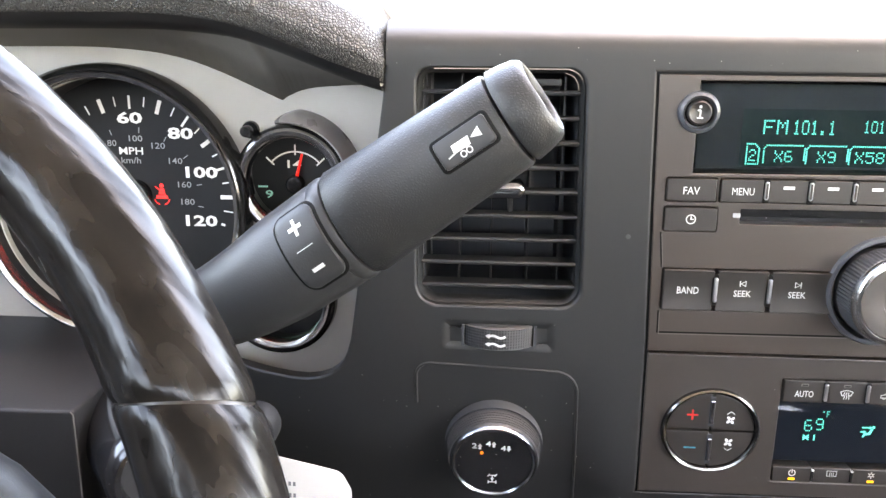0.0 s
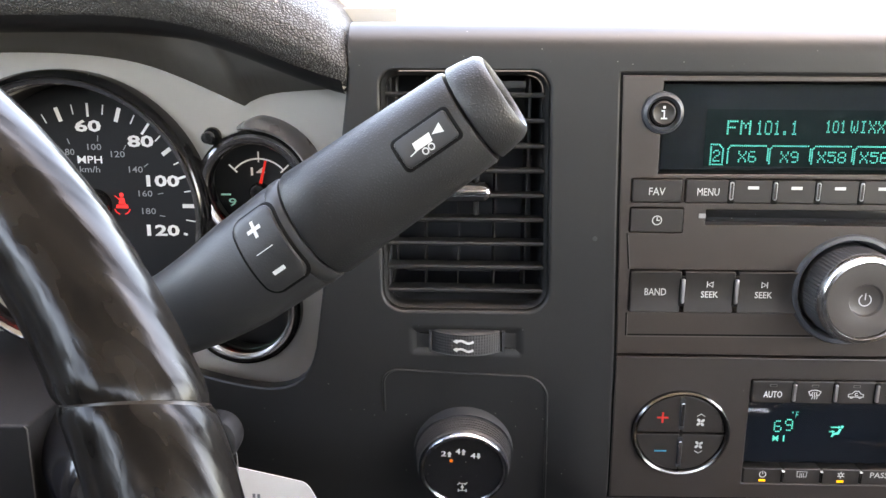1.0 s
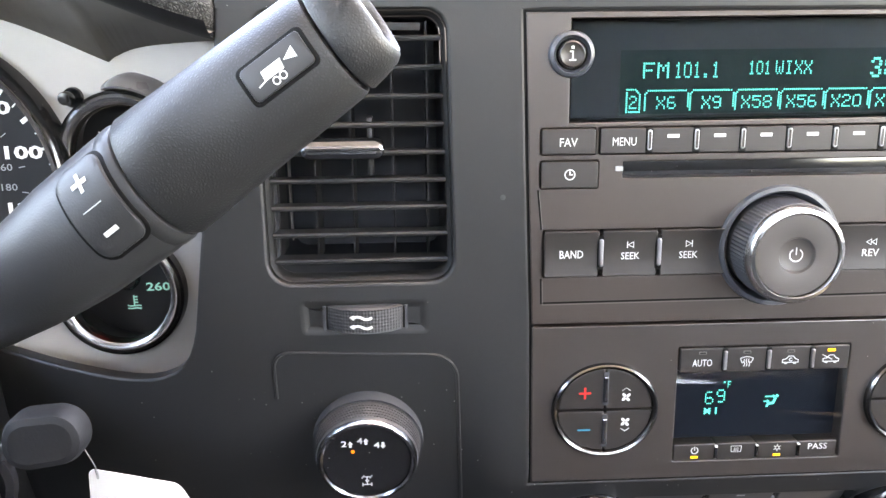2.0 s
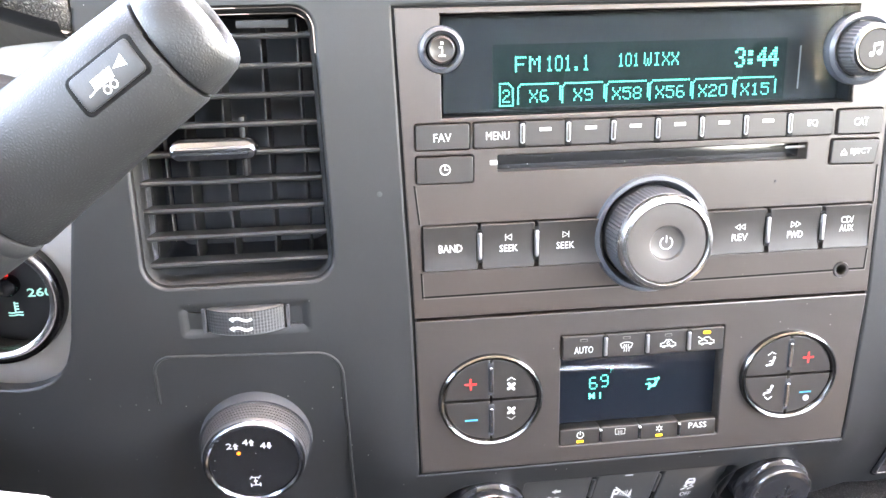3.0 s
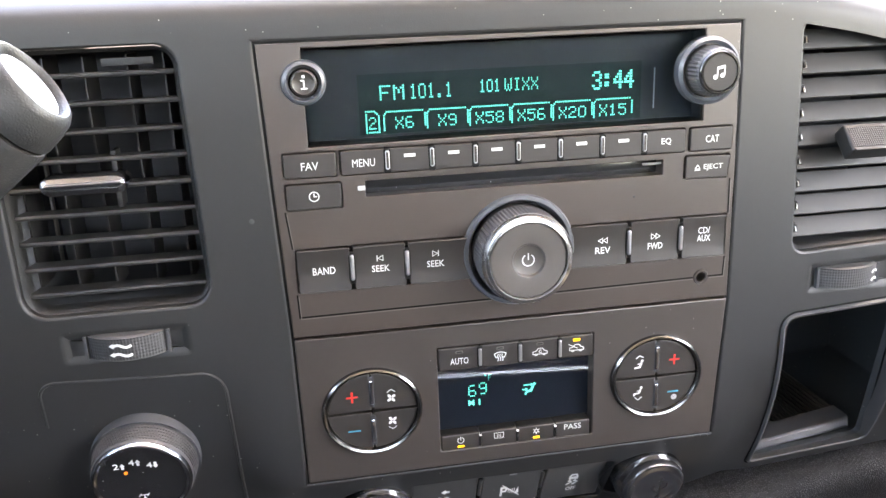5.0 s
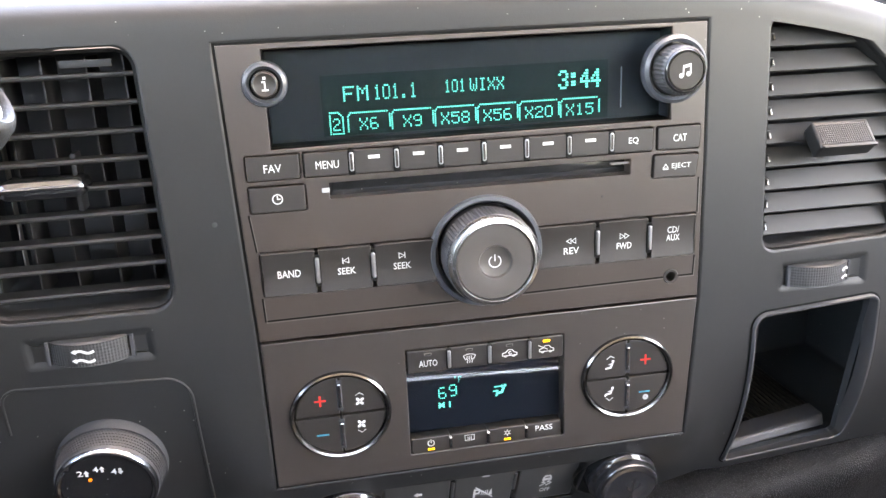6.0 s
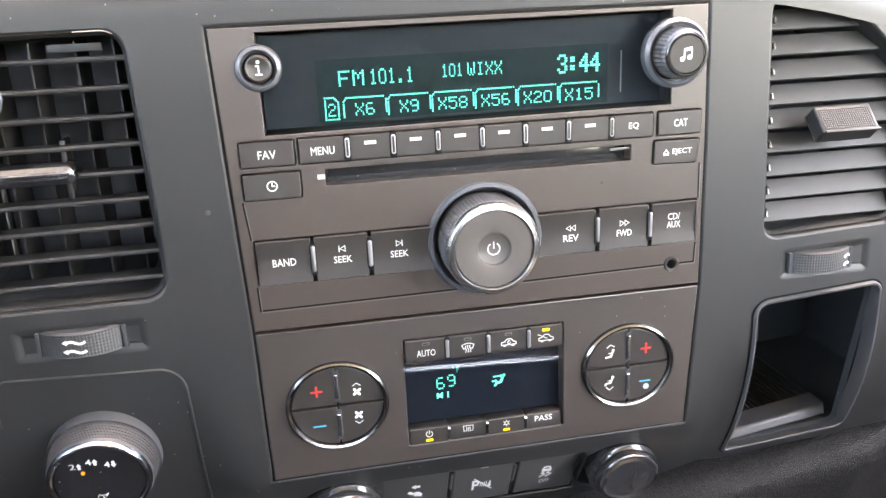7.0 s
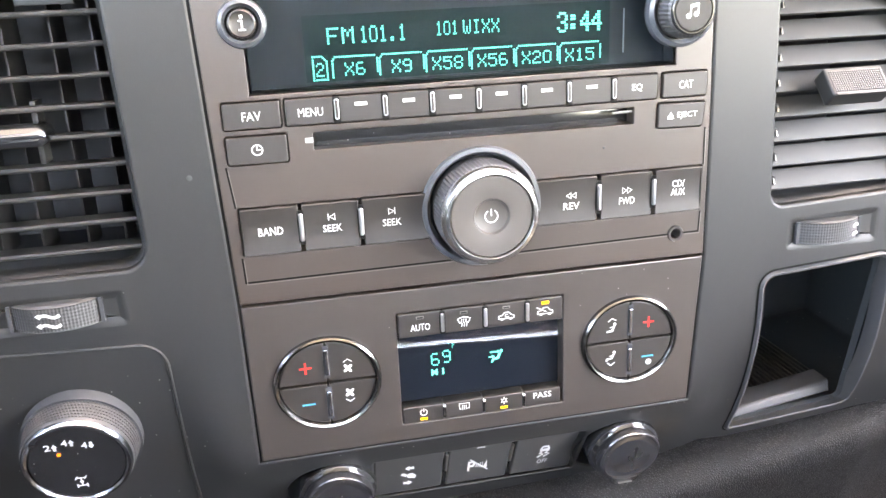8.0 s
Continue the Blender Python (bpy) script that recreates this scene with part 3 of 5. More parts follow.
low = [(-0.79, 0.015), (-0.46, 0.0185), (-0.391, 0.0190), (-0.345, 0.0192), (-0.311, 0.0180), (-0.2800, 0.0125), (-0.2795, 0.0125), (-0.2500, 0.0010), (-0.2240, -0.0066)]
upp = [(-0.79, 0.002), (-0.49, 0.0068), (-0.425, 0.0074), (-0.367, 0.0074), (-0.3267, 0.0015), (-0.2814, -0.0174), (-0.2785, -0.0153), (-0.2639, -0.0107), (-0.2205, -0.0078)]
low, upp = eased(low[:6]) + eased(low[6:]), eased(upp[:6]) + eased(upp[6:])
ra = [b.verts.new((x, -0.004, z)) for x, z in low]
rm = [b.verts.new(((p[0] + q[0]) / 2, 0.022, (p[1] + q[1]) / 2 + 0.004)) for p, q in zip(low, upp)]
rb = [b.verts.new((x, TRIM_Y - 0.0005, z)) for x, z in upp]
rc = [b.verts.new((x, TRIM_Y + 0.02, z + 0.06)) for x, z in upp]
bands(b, [ra, rm, rb, rc], closed=False)
part("underside", b, UNDER, hood, "smooth grey underside", smooth=150)
b = bmesh.new()
line = eased(HOOD_LOW[:-1])
bands(b, [[b.verts.new((x, y, z + dz)) for x, z in line] for y, dz in ((-0.0125, 0.0036), (-0.0095, 0.0008), (-0.0060, -0.0012), (0.0000, -0.0026), (0.0040, -0.0030))], closed=False)
part("lower_edge", b, DIAL, hood, "smooth black lower edge", smooth=60)


def gauge(name, c, r, y_front, y_dial, label):
    flare = 0.0035 if r < 0.05 else -0.0024
    g = thing(name, (c[0], y_dial, c[1]), label, "gauge", "gauges of the instrument cluster")
    wide = 0.0032 if r < 0.05 else 0.0014
    part("housing", lathe([(r + 0.0052, TRIM_Y + 0.004), (r + 0.0048, y_front + 0.004), (r + wide + 0.0012, y_front + 0.0008), (r + wide, y_front), (r + wide, TRIM_Y + 0.004)], *c, 72), GLOSSBLACK, g)
    part("chrome_ring", lathe([(r + wide, y_front + 0.003), (r + wide - 0.0002, y_front - 0.0002), (r + wide / 2, y_front - 0.0010), (r, y_front - 0.0008), (r - 0.0016, y_front + 0.0002), (r - 0.0024, y_front + 0.0030), (r - 0.0024, y_front + 0.006)], *c, 72), GAUGERING, g, "bright chrome ring")
    wall = bmesh.new()
    rr = [[wall.verts.new((c[0] + q * math.cos(2 * math.pi * i / 72), y, c[1] + q * math.sin(2 * math.pi * i / 72))) for i in range(72)] for q, y in ((r - 0.0022, y_front + 0.004), (r - 0.0016, y_front + 0.010), (r + flare, y_dial + 0.001))]
    bands(wall, rr)
    part("inner_wall", wall, DIAL, g)
    part("dial", lathe([(0.0, y_dial), (r + flare + 0.001, y_dial), (r + flare + 0.001, y_dial + 0.002)], *c, 72), DIAL, g, "black dial face")
    return g


def tick(g, c, deg, r0, r1, w, y, mat):
    a = radians(deg)
    d = (math.sin(a), math.cos(a))
    part("tick", strokes([[(d[0] * r0, d[1] * r0), (d[0] * r1, d[1] * r1)]], *c, y, 1.0, w), mat, g)


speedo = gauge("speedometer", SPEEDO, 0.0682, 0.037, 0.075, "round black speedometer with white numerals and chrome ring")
YD = 0.0745
for k in range(13):
    deg = -108.0 + 18 * k
    tick(speedo, SPEEDO, deg, 0.0482 if k < 12 else 0.0500, 0.0546 if k < 12 else 0.0514, 0.0022 if k % 2 else 0.0013, YD, DIALWHITE)
    if k < 12:
        tick(speedo, SPEEDO, deg + 9, 0.0498, 0.0546, 0.0007, YD, DIALWHITE)
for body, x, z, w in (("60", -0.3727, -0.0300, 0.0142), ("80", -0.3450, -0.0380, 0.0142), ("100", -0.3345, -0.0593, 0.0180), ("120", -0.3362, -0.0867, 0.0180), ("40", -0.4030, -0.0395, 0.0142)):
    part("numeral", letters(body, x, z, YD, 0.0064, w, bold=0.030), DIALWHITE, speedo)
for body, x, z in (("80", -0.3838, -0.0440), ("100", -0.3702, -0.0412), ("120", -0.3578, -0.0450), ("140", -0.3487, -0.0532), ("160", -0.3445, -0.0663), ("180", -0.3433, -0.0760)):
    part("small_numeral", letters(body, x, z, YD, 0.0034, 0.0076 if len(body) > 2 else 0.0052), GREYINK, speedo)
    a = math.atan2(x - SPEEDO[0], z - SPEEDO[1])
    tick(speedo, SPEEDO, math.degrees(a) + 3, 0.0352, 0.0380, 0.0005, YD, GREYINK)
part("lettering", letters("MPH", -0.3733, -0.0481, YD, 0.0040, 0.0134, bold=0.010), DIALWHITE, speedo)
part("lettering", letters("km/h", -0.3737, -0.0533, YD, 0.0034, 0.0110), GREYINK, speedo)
LAMP = (-0.3581, -0.0710)
belt = strokes([[(-0.70, 0.70), (0.50, -0.30)], arc(0.05, -0.55, 0.95, 200, 250, 6), arc(0.05, -0.55, 0.95, 290, 340, 6)], *LAMP, YD, 0.0047, 0.0005,
               [arc(0.08, 0.82, 0.25, 0, 330), [(-0.15, 0.48), (0.34, 0.48), (0.45, -0.22), (-0.32, -0.22)], [(-0.58, -0.34), (0.70, -0.34), (0.78, -0.74), (-0.66, -0.74)]])
part("warning_lamp", belt, REDLAMP, speedo, "glowing red seat belt warning sign")
part("hub", lathe([(0.0, 0.066), (0.007, 0.0665), (0.009, 0.069), (0.009, 0.0745)], *SPEEDO, 32), GLOSSBLACK, speedo)
a = radians(-113)
part("needle", sweep([(SPEEDO[0], 0.0705, SPEEDO[1]), (SPEEDO[0] + 0.049 * math.sin(a), 0.0715, SPEEDO[1] + 0.049 * math.cos(a))], [0.0012, 0.0005], 8), NEEDLE, speedo, "red needle")

volt = gauge("voltmeter", VOLT, 0.0246, 0.044, 0.072, "small round black battery gauge with red needle")
HB = (-0.2812, -0.0640)
part("scale", strokes([arc(0, 0, 0.0176, 42, 138, 20), [(-0.0158, 0.0142), (-0.0118, 0.0104)], [(0.0158, 0.0142), (0.0118, 0.0104)], [(0, 0.0160), (0, 0.0212)]], *HB, 0.0715, 1.0, 0.0008), DIALWHITE, volt)
part("numeral", letters("14", HB[0] - 0.0006, HB[1] + 0.0108, 0.0715, 0.0044, 0.0076, bold=0.018), DIALWHITE, volt)
part("numeral", letters("9", HB[0] - 0.0150, HB[1] - 0.0060, 0.0715, 0.0044, 0.0042, bold=0.012), GAUGETEAL, volt)
part("tick", strokes([[(-0.0208, -0.0018), (-0.0160, -0.0018)]], *HB, 0.0715, 1.0, 0.0010), GAUGETEAL, volt)
part("hub", lathe([(0.0, 0.066), (0.0040, 0.0665), (0.0050, 0.068), (0.0050, 0.0720)], *HB, 24), GLOSSBLACK, volt)
part("needle", sweep([(HB[0], 0.069, HB[1]), (HB[0] + 0.0042, 0.0695, HB[1] + 0.0168)], [0.0010, 0.0006], 8), NEEDLE, volt, "red needle")
b = bmesh.new()
rows = []
for q, y in ((0.0, TRIM_Y + 0.002), (0.0, 0.040), (0.0012, 0.038), (0.0046, 0.0405), (0.0066, 0.045), (0.0074, TRIM_Y + 0.002)):
    rows.append([])
    for i in range(41):
        a, w = radians(-15 + i * 3), min(1.0, 0.15 + i / 9) ** 0.7
        r = 0.0300 + q * w
        rows[-1].append(b.verts.new((VOLT[0] + r * math.sin(a), TRIM_Y + 0.002 - (TRIM_Y + 0.002 - y) * w, VOLT[1] + r * math.cos(a))))
bands(b, rows, closed=False)
part("brow", b, BROW, volt, "smoky grey brow over the gauge")

temp = gauge("temperature_gauge", TEMP, 0.0256, 0.044, 0.072, "small round black coolant temperature gauge with teal numerals")
HT = (-0.2899, -0.1222)
part("numeral", letters("160", HT[0] - 0.0137, HT[1] - 0.0058, 0.0715, 0.0044, 0.0118, bold=0.018), GAUGETEAL, temp)
part("numeral", letters("260", HT[0] + 0.0137, HT[1] - 0.0044, 0.0715, 0.0044, 0.0118, bold=0.018), GAUGETEAL, temp)
part("sign", strokes([[(0, 1.1), (0, -0.5)], [(0, 0.9), (0.5, 0.9)], [(0, 0.45), (0.5, 0.45)], [(0, 0), (0.5, 0)], [(-1, -0.5), (-0.6, -0.6), (0.6, -0.5), (1, -0.55)], [(-1, -0.95), (-0.4, -1.0), (0.3, -0.9), (1, -1)]], HT[0] + 0.0012, HT[1] - 0.0124, 0.0715, 0.0032, 0.0007), GAUGETEAL, temp)
part("hub", lathe([(0.0, 0.066), (0.0042, 0.0665), (0.0052, 0.068), (0.0052, 0.0720)], *HT, 24), GLOSSBLACK, temp)
part("needle", sweep([(HT[0], 0.069, HT[1]), (HT[0] + 0.0002, 0.0695, HT[1] + 0.0165)], [0.0014, 0.0009], 8), NEEDLE, temp, "red needle")
stalk = thing("trip_reset_knob", (-0.2985, TRIM_Y, -0.0325), "small black push knob on the silver cluster trim", "knob")
part("stem", lathe([(0.0, 0.039), (0.0025, 0.0392), (0.0030, 0.0402), (0.0030, 0.044), (0.0028, 0.046), (0.0028, TRIM_Y + 0.001)], -0.2985, -0.0325, 24), GLOSSBLACK, stalk)
part("collar", lathe([(0.0028, 0.0485), (0.0042, 0.0480), (0.0047, 0.0495), (0.0047, TRIM_Y + 0.001)], -0.2985, -0.0325, 24), GLOSSBLACK, stalk)

# ---- gear lever ----
END, AXIS = Vector((-0.1607, -0.0930, -0.0041)), Vector((0.808, -0.125, 0.577)).normalized()
FACE = Vector((0.02, -0.27, 0.080))
FACE = (FACE - FACE.dot(AXIS) * AXIS).normalized()
SIDE = FACE.cross(AXIS).normalized()
SIDE = -SIDE if SIDE.z < 0 else SIDE
FLAT = 0.78  # the lever is an oval, shallower than it is high


def lever_r(s):
    """The half height s metres down from the tip."""
    pts = [(0, 0.0150), (0.0120, 0.0169), (0.045, 0.0186), (0.0787, 0.0201), (0.0875, 0.0201), (0.112, 0.0195), (0.125, 0.0182), (0.145, 0.0165), (0.22, 0.0155)]
    for (a, ra), (c, rc) in zip(pts, pts[1:]):
        if s <= c:
            return ra + (rc - ra) * max(0, s - a) / (c - a)
    return pts[-1][1]


def lever_mid(s):
    """The middle of the lever; past the buttons it bends down towards the column."""
    over = max(0.0, s - 0.118)
    return END - AXIS * s + over * over * Vector((-1.2, 6.5, 1.5))


def lever_ring(bm, s, r, n=48):
    c = lever_mid(s)
    return [bm.verts.new(c + r * (FLAT * math.cos(2 * math.pi * i / n) * FACE + math.sin(2 * math.pi * i / n) * SIDE)) for i in range(n)]


def lever_body(rows):
    b = bmesh.new()
    rings = [lever_ring(b, s, r) for s, r in rows]
    bands(b, rings)
    b.faces.new(rings[0])
    b.faces.new(rings[-1])
    return b


def lever_patch(s, along, across, lift, corner):
    """A raised button that follows the lever's round side."""
    b = bmesh.new()
    r = lever_r(s)
    edge = rounded([(-along / 2, -across / 2), (along / 2, -across / 2), (along / 2, across / 2), (-along / 2, across / 2)], corner, 4)
    loop = []
    for p, q in zip(edge, edge[1:] + edge[:1]):
        n = max(1, int(math.dist(p, q) / 0.001))
        loop += [(p[0] + (q[0] - p[0]) * i / n, p[1] + (q[1] - p[1]) * i / n) for i in range(n)]
    rows = []
    for k, h in ((1.0, -0.0012), (1.0, lift * 0.5), (0.985, lift * 0.85), (0.95, lift), (0.8, lift), (0.6, lift), (0.4, lift), (0.2, lift), (0.02, lift)):
        rows.append([b.verts.new(lever_at(s, x * k, z * k, h)) for x, z in loop])
    bands(b, rows)
    b.faces.new(rows[-1])
    return b


def lever_at(s, x, z, h):
    """The point x along and z across from a place s down the lever, h above its face."""
    r = lever_r(s - x)
    a = math.asin(max(-0.98, min(0.98, z / r)))
    out = (math.cos(a) * FACE + FLAT * math.sin(a) * SIDE).normalized()
    return lever_mid(s - x) + r * (FLAT * math.cos(a) * FACE + math.sin(a) * SIDE) + h * out


def lever_sign(bm, s, h, up=0.0):
    """Lays a flat sign onto the lever, its width along the lever."""
    for v in bm.verts:
        v.co = lever_at(s, v.co.x, v.co.z + up, h)
    return bm


lever = thing("gear_lever", END - AXIS * 0.15, "black plastic column gear lever with tow-haul and plus-minus buttons", "gear lever")
part("grip", lever_body([(0.0122, 0.0152), (0.0126, 0.0166), (0.0138, lever_r(0.0138) + 0.0002), (0.03, lever_r(0.03) + 0.0002), (0.05, lever_r(0.05) + 0.0002), (0.065, lever_r(0.065) + 0.0002), (0.0772, lever_r(0.0772) + 0.0003), (0.0786, 0.0197), (0.0792, 0.0184)]), GRIP, lever, "finely pebbled black grip")
part("cap", lever_body([(0.0062, 0.0060), (0.0050, 0.0100), (0.0014, 0.0106), (-0.0002, 0.0116), (-0.0009, 0.0128), (-0.0003, 0.0140), (0.0014, 0.0152), (0.0060, 0.0163), (0.0106, 0.0169), (0.0113, 0.0165), (0.0118, 0.0148)]), GRIP, lever, "black end cap")
part("end_disc", lever_body([(0.0018, 0.0001), (0.0014, 0.0080), (0.0010, 0.0102), (0.0012, 0.0106), (0.0046, 0.0106)]), PALETIP, lever, "pale satin disc in the tip")
part("stem", lever_body([(0.0791, 0.0182), (0.0797, 0.0196), (0.0810, 0.0202), (0.0842, 0.0202), (0.0850, 0.0198), (0.0858, 0.0200)] + [(0.088 + i * 0.006, lever_r(0.088 + i * 0.006)) for i in range(20)]), LEVER, lever)
SB, SP = 0.0262, 0.0915
part("button_gap", lever_patch(SB, 0.0220, 0.0118, 0.0003, 0.0018), GAP, lever)
haul = part("haul_button", lever_patch(SB, 0.0196, 0.0096, 0.0008, 0.0012), LEVER, lever, "black button with a white trailer sign")
trailer = strokes([[(-1.55, -0.40), (-0.95, -0.30)], arc(-0.42, -0.66, 0.22, 0, 360), arc(0.12, -0.62, 0.22, 0, 360)], 0, 0, 0, 0.0043, 0.0004, [[(-1.05, -0.34), (0.42, -0.34), (0.52, 0.30), (-0.98, 0.30)], [(0.62, 0.06), (1.50, 0.48), (1.50, -0.26)]])
part("sign", lever_sign(trailer, SB, 0.00100), WHITE, haul)
part("button_gap", lever_patch(SP, 0.0188, 0.0290, 0.0003, 0.0042), GAP, lever)
rock = part("rocker_button", lever_patch(SP, 0.0164, 0.0268, 0.0014, 0.0034), LEVER, lever, "black rocker button with plus and minus signs")
part("sign", lever_sign(strokes([[(-0.0024, 0.0074), (0.0024, 0.0074)], [(0, 0.0050), (0, 0.0098)]], 0, 0, 0, 1.0, 0.0013), SP, 0.00165), WHITE, rock)
part("sign", lever_sign(strokes([[(-0.0034, 0.0), (0.0034, 0.0)]], 0, 0, 0, 1.0, 0.0003), SP, 0.00165), WHITE, rock)
part("sign", lever_sign(strokes([[(-0.0021, -0.0075), (0.0021, -0.0075)]], 0, 0, 0, 1.0, 0.0013), SP, 0.00165), WHITE, rock)

# ---- steering wheel and column ----
HUB, LEAN, RIM, THICK = Vector((-0.4220, -0.2257, -0.1468)), 0.406, 0.1962, 0.0147
wheel = thing("steering_wheel", HUB, "glossy worn black leather steering wheel", "steering wheel")
streaked(WHEELSKIN, wheel)


def rim_at(deg):
    a = radians(deg)
    return HUB + RIM * Vector((math.cos(a), math.sin(a) * math.sin(LEAN), math.sin(a) * math.cos(LEAN)))


SEAM = 26.1


def skew(bm):
    """The joint is cut aslant to the rim."""
    turn = Vector((0, math.cos(LEAN), -math.sin(LEAN)))
    for v in bm.verts:
        d = v.co - HUB
        deg = math.degrees(math.atan2(d.z / math.cos(LEAN), d.x))
        share = (d.length - RIM) / THICK
        v.co = HUB + Matrix.Rotation(radians(2.1 * share * math.exp(-abs(deg - SEAM) / 8)), 3, turn) @ d
    return bm


T = THICK
UPW = Vector((0, 1, 0))
part("rim", skew(sweep([rim_at(SEAM + 0.10 + i * 0.6) for i in range(12)] + [rim_at(SEAM + 7.35 + i * 2.4) for i in range(96)], [T * 0.990, T * 1.03] + [T * 1.04] * 2 + [T * 1.03 - 0.00005 * i for i in range(8)] + [T] * 94 + [T * 0.98, T * 0.94], 80, UPW)), WHEELSKIN, wheel)
part("rim_sleeve", skew(sweep([rim_at(SEAM - 0.10 - i * 0.6) for i in range(12)] + [rim_at(SEAM - 7.35 - i * 2.6) for i in range(17)], [T * 1.000, T * 1.045] + [T * 1.06] * 27, 80, UPW)), WHEELSKIN, wheel)
part("rim_lower", sweep([rim_at(SEAM - 48 - i * 2.4) for i in range(33)], [T] * 33, 24, UPW), WHEELSKIN, wheel)
part("seam_ring", skew(sweep([rim_at(SEAM + 0.12), rim_at(SEAM - 0.12)], [T * 0.975, T * 0.975], 80, UPW)), SEAMSKIN, wheel, "thin seam between the leather pieces")
hubm = lathe([(0.0, 0.008), (0.055, 0.010), (0.070, 0.020), (0.075, 0.045), (0.05, 0.06)], HUB.x, HUB.z, 48, HUB.y - 0.01)
part("hub_cover", hubm, COLUMN, wheel)
for a in (180, 270):
    p = rim_at(a)
    part("spoke", sweep([p + (HUB - p) * 0.06, p + (HUB - p) * 0.4 + Vector((0, 0.018, 0)), p + (HUB - p) * 0.75 + Vector((0, 0.020, 0))], [0.014, 0.017, 0.022], 16, UPW, 0.6), COLUMN, wheel)
part("spoke", sweep([(-0.360, -0.208, -0.063), (-0.328, -0.206, -0.077), (-0.2965, -0.205, -0.0975), (-0.268, -0.204, -0.127), rim_at(-2)], [0.022, 0.021, 0.020, 0.018, 0.013], 24, UPW), LEVER, wheel, "grey moulded spoke")
col = thing("steering_column", (-0.44, 0.0, -0.20), "black plastic steering column shroud behind the wheel", "steering column")
part("shroud", box(-0.52, -0.062, -0.300, -0.3460, 0.080, -0.1375, 0.0018, None, 4), COLUMN, col)
part("worn_edge", sweep([(-0.3475, -0.0617, -0.1379), (-0.3464, -0.0617, -0.1392), (-0.3464, -0.0617, -0.29)], [0.0003] * 3, 8, Vector((0, 1, 0))), EDGE, col, "worn pale edge")
IGN = (-0.3102, -0.066, -0.1600)
m = Matrix.Translation(IGN) @ Matrix.Rotation(radians(38), 4, "Z")
igb = lathe([(0.0150, -0.001), (0.0165, -0.006), (0.0190, -0.007), (0.0212, -0.004), (0.0216, 0.004), (0.0216, 0.050)], 0, 0, 48)
bmesh.ops.transform(igb, matrix=m, verts=igb.verts)
part("ignition_ring", igb, GLOSSBLACK, col, "black ignition lock ring")
igb = lathe([(0.0, -0.001), (0.0150, -0.001), (0.0154, 0.006)], 0, 0, 32)
bmesh.ops.transform(igb, matrix=m, verts=igb.verts)
part("lock_face", igb, DIAL, col)
key = thing("ignition_key", (-0.300, -0.080, -0.140), "black-headed key in the ignition lock", "key")
part("blade", box(-0.312, -0.0810, -0.1400, -0.270, -0.0790, -0.1340, 0.0006), SATIN, key)
part("bow", slab(rounded([(-0.282, -0.1440), (-0.2550, -0.1400), (-0.2550, -0.1220), (-0.280, -0.1240)], 0.008, 6), -0.0850, -0.0760, 0.003), COLUMN, key, "black rubber key head")
tag = thing("key_tag", (-0.245, -0.050, -0.17), "white paper key tag with printed text", "tag")
tagm = slab(rounded([(-0.2720, -0.2200), (-0.2300, -0.2240), (-0.2322, -0.1745), (-0.2365, -0.1672), (-0.2690, -0.1600)], [0.002, 0.002, 0.003, 0.005, 0.002], 4), -0.0502, -0.0498, 0.0001)
for v in tagm.verts:  # the paper's corner is dog-eared
    v.co.y -= 0.25 * max(0.0, v.co.x + 0.2400) * (1 if v.co.z > -0.19 else 0)
part("paper", tagm, PAPER, tag)
for k, (x0, n) in enumerate(((-0.2600, 6), (-0.2600, 9), (-0.2620, 8), (-0.2620, 10))):
    for i in range(n):
        x = x0 + i * 0.0020
        part("print_bar", box(x, -0.05050, -0.1748 - k * 0.0056 - i * 0.0001, x + 0.0012, -0.05035, -0.1728 - k * 0.0056 - i * 0.0001), INK, tag)
part("wire", sweep([(-0.2660, -0.0500, -0.1640), (-0.2640, -0.0560, -0.1560), (-0.2600, -0.0700, -0.1440), (-0.258, -0.0800, -0.1330)], [0.0005] * 4, 8), SATIN, tag)

# ---- radio ----
radio = thing("car_radio", (0.0, 0.0, -0.127), "black car radio with green display, buttons and chrome-ringed knob", "radio")
SCREEN = [(-0.0865, -0.0022), (-0.0865, -0.0425), (0.0888, -0.0415), (0.0880, -0.0016)]
FAV, CLK = rect(-0.0978, -0.0553, -0.0752, -0.0443), rect(-0.0978, -0.0690, -0.0738, -0.0573)
MENUROW = rect(-0.0742, -0.0553, 0.0806, -0.0442)
CAT, EJECT = rect(0.0822, -0.0553, 0.1032, -0.0442), rounded([(0.0805, -0.0680), (0.1018, -0.0684), (0.1030, -0.0572), (0.0808, -0.0568)], 0.001, 3)
SLOT = rect(-0.0640, -0.0650, 0.0705, -0.0580, 0.0005)
BANDROW = rect(-0.0960, -0.1062, -0.0190, -0.0860, 0.0008)
REVROW = rect(0.0250, -0.1058, 0.1032, -0.0853, 0.0008)
KNOB = (0.0031, -0.0946)
face = [(-0.1040, 0.0000), (-0.1022, -0.06), (-0.0999, -0.1266), (0.1059, -0.1266), (0.1055, -0.06), (0.1041, 0.0000)]
fm = sheet(face, [SCREEN, FAV, CLK, MENUROW, CAT, EJECT, SLOT, BANDROW, REVROW, ring_loop(*KNOB, 0.0232), ring_loop(0.0918, -0.1158, 0.0032, n=24)], lambda x, z: -0.0004, 0.0004, 0.008)
part("faceplate", fm, RADIO, radio)
part("backing", box(-0.1036, 0.0105, -0.1262, 0.1036, 0.014, -0.0006), DARK, radio)
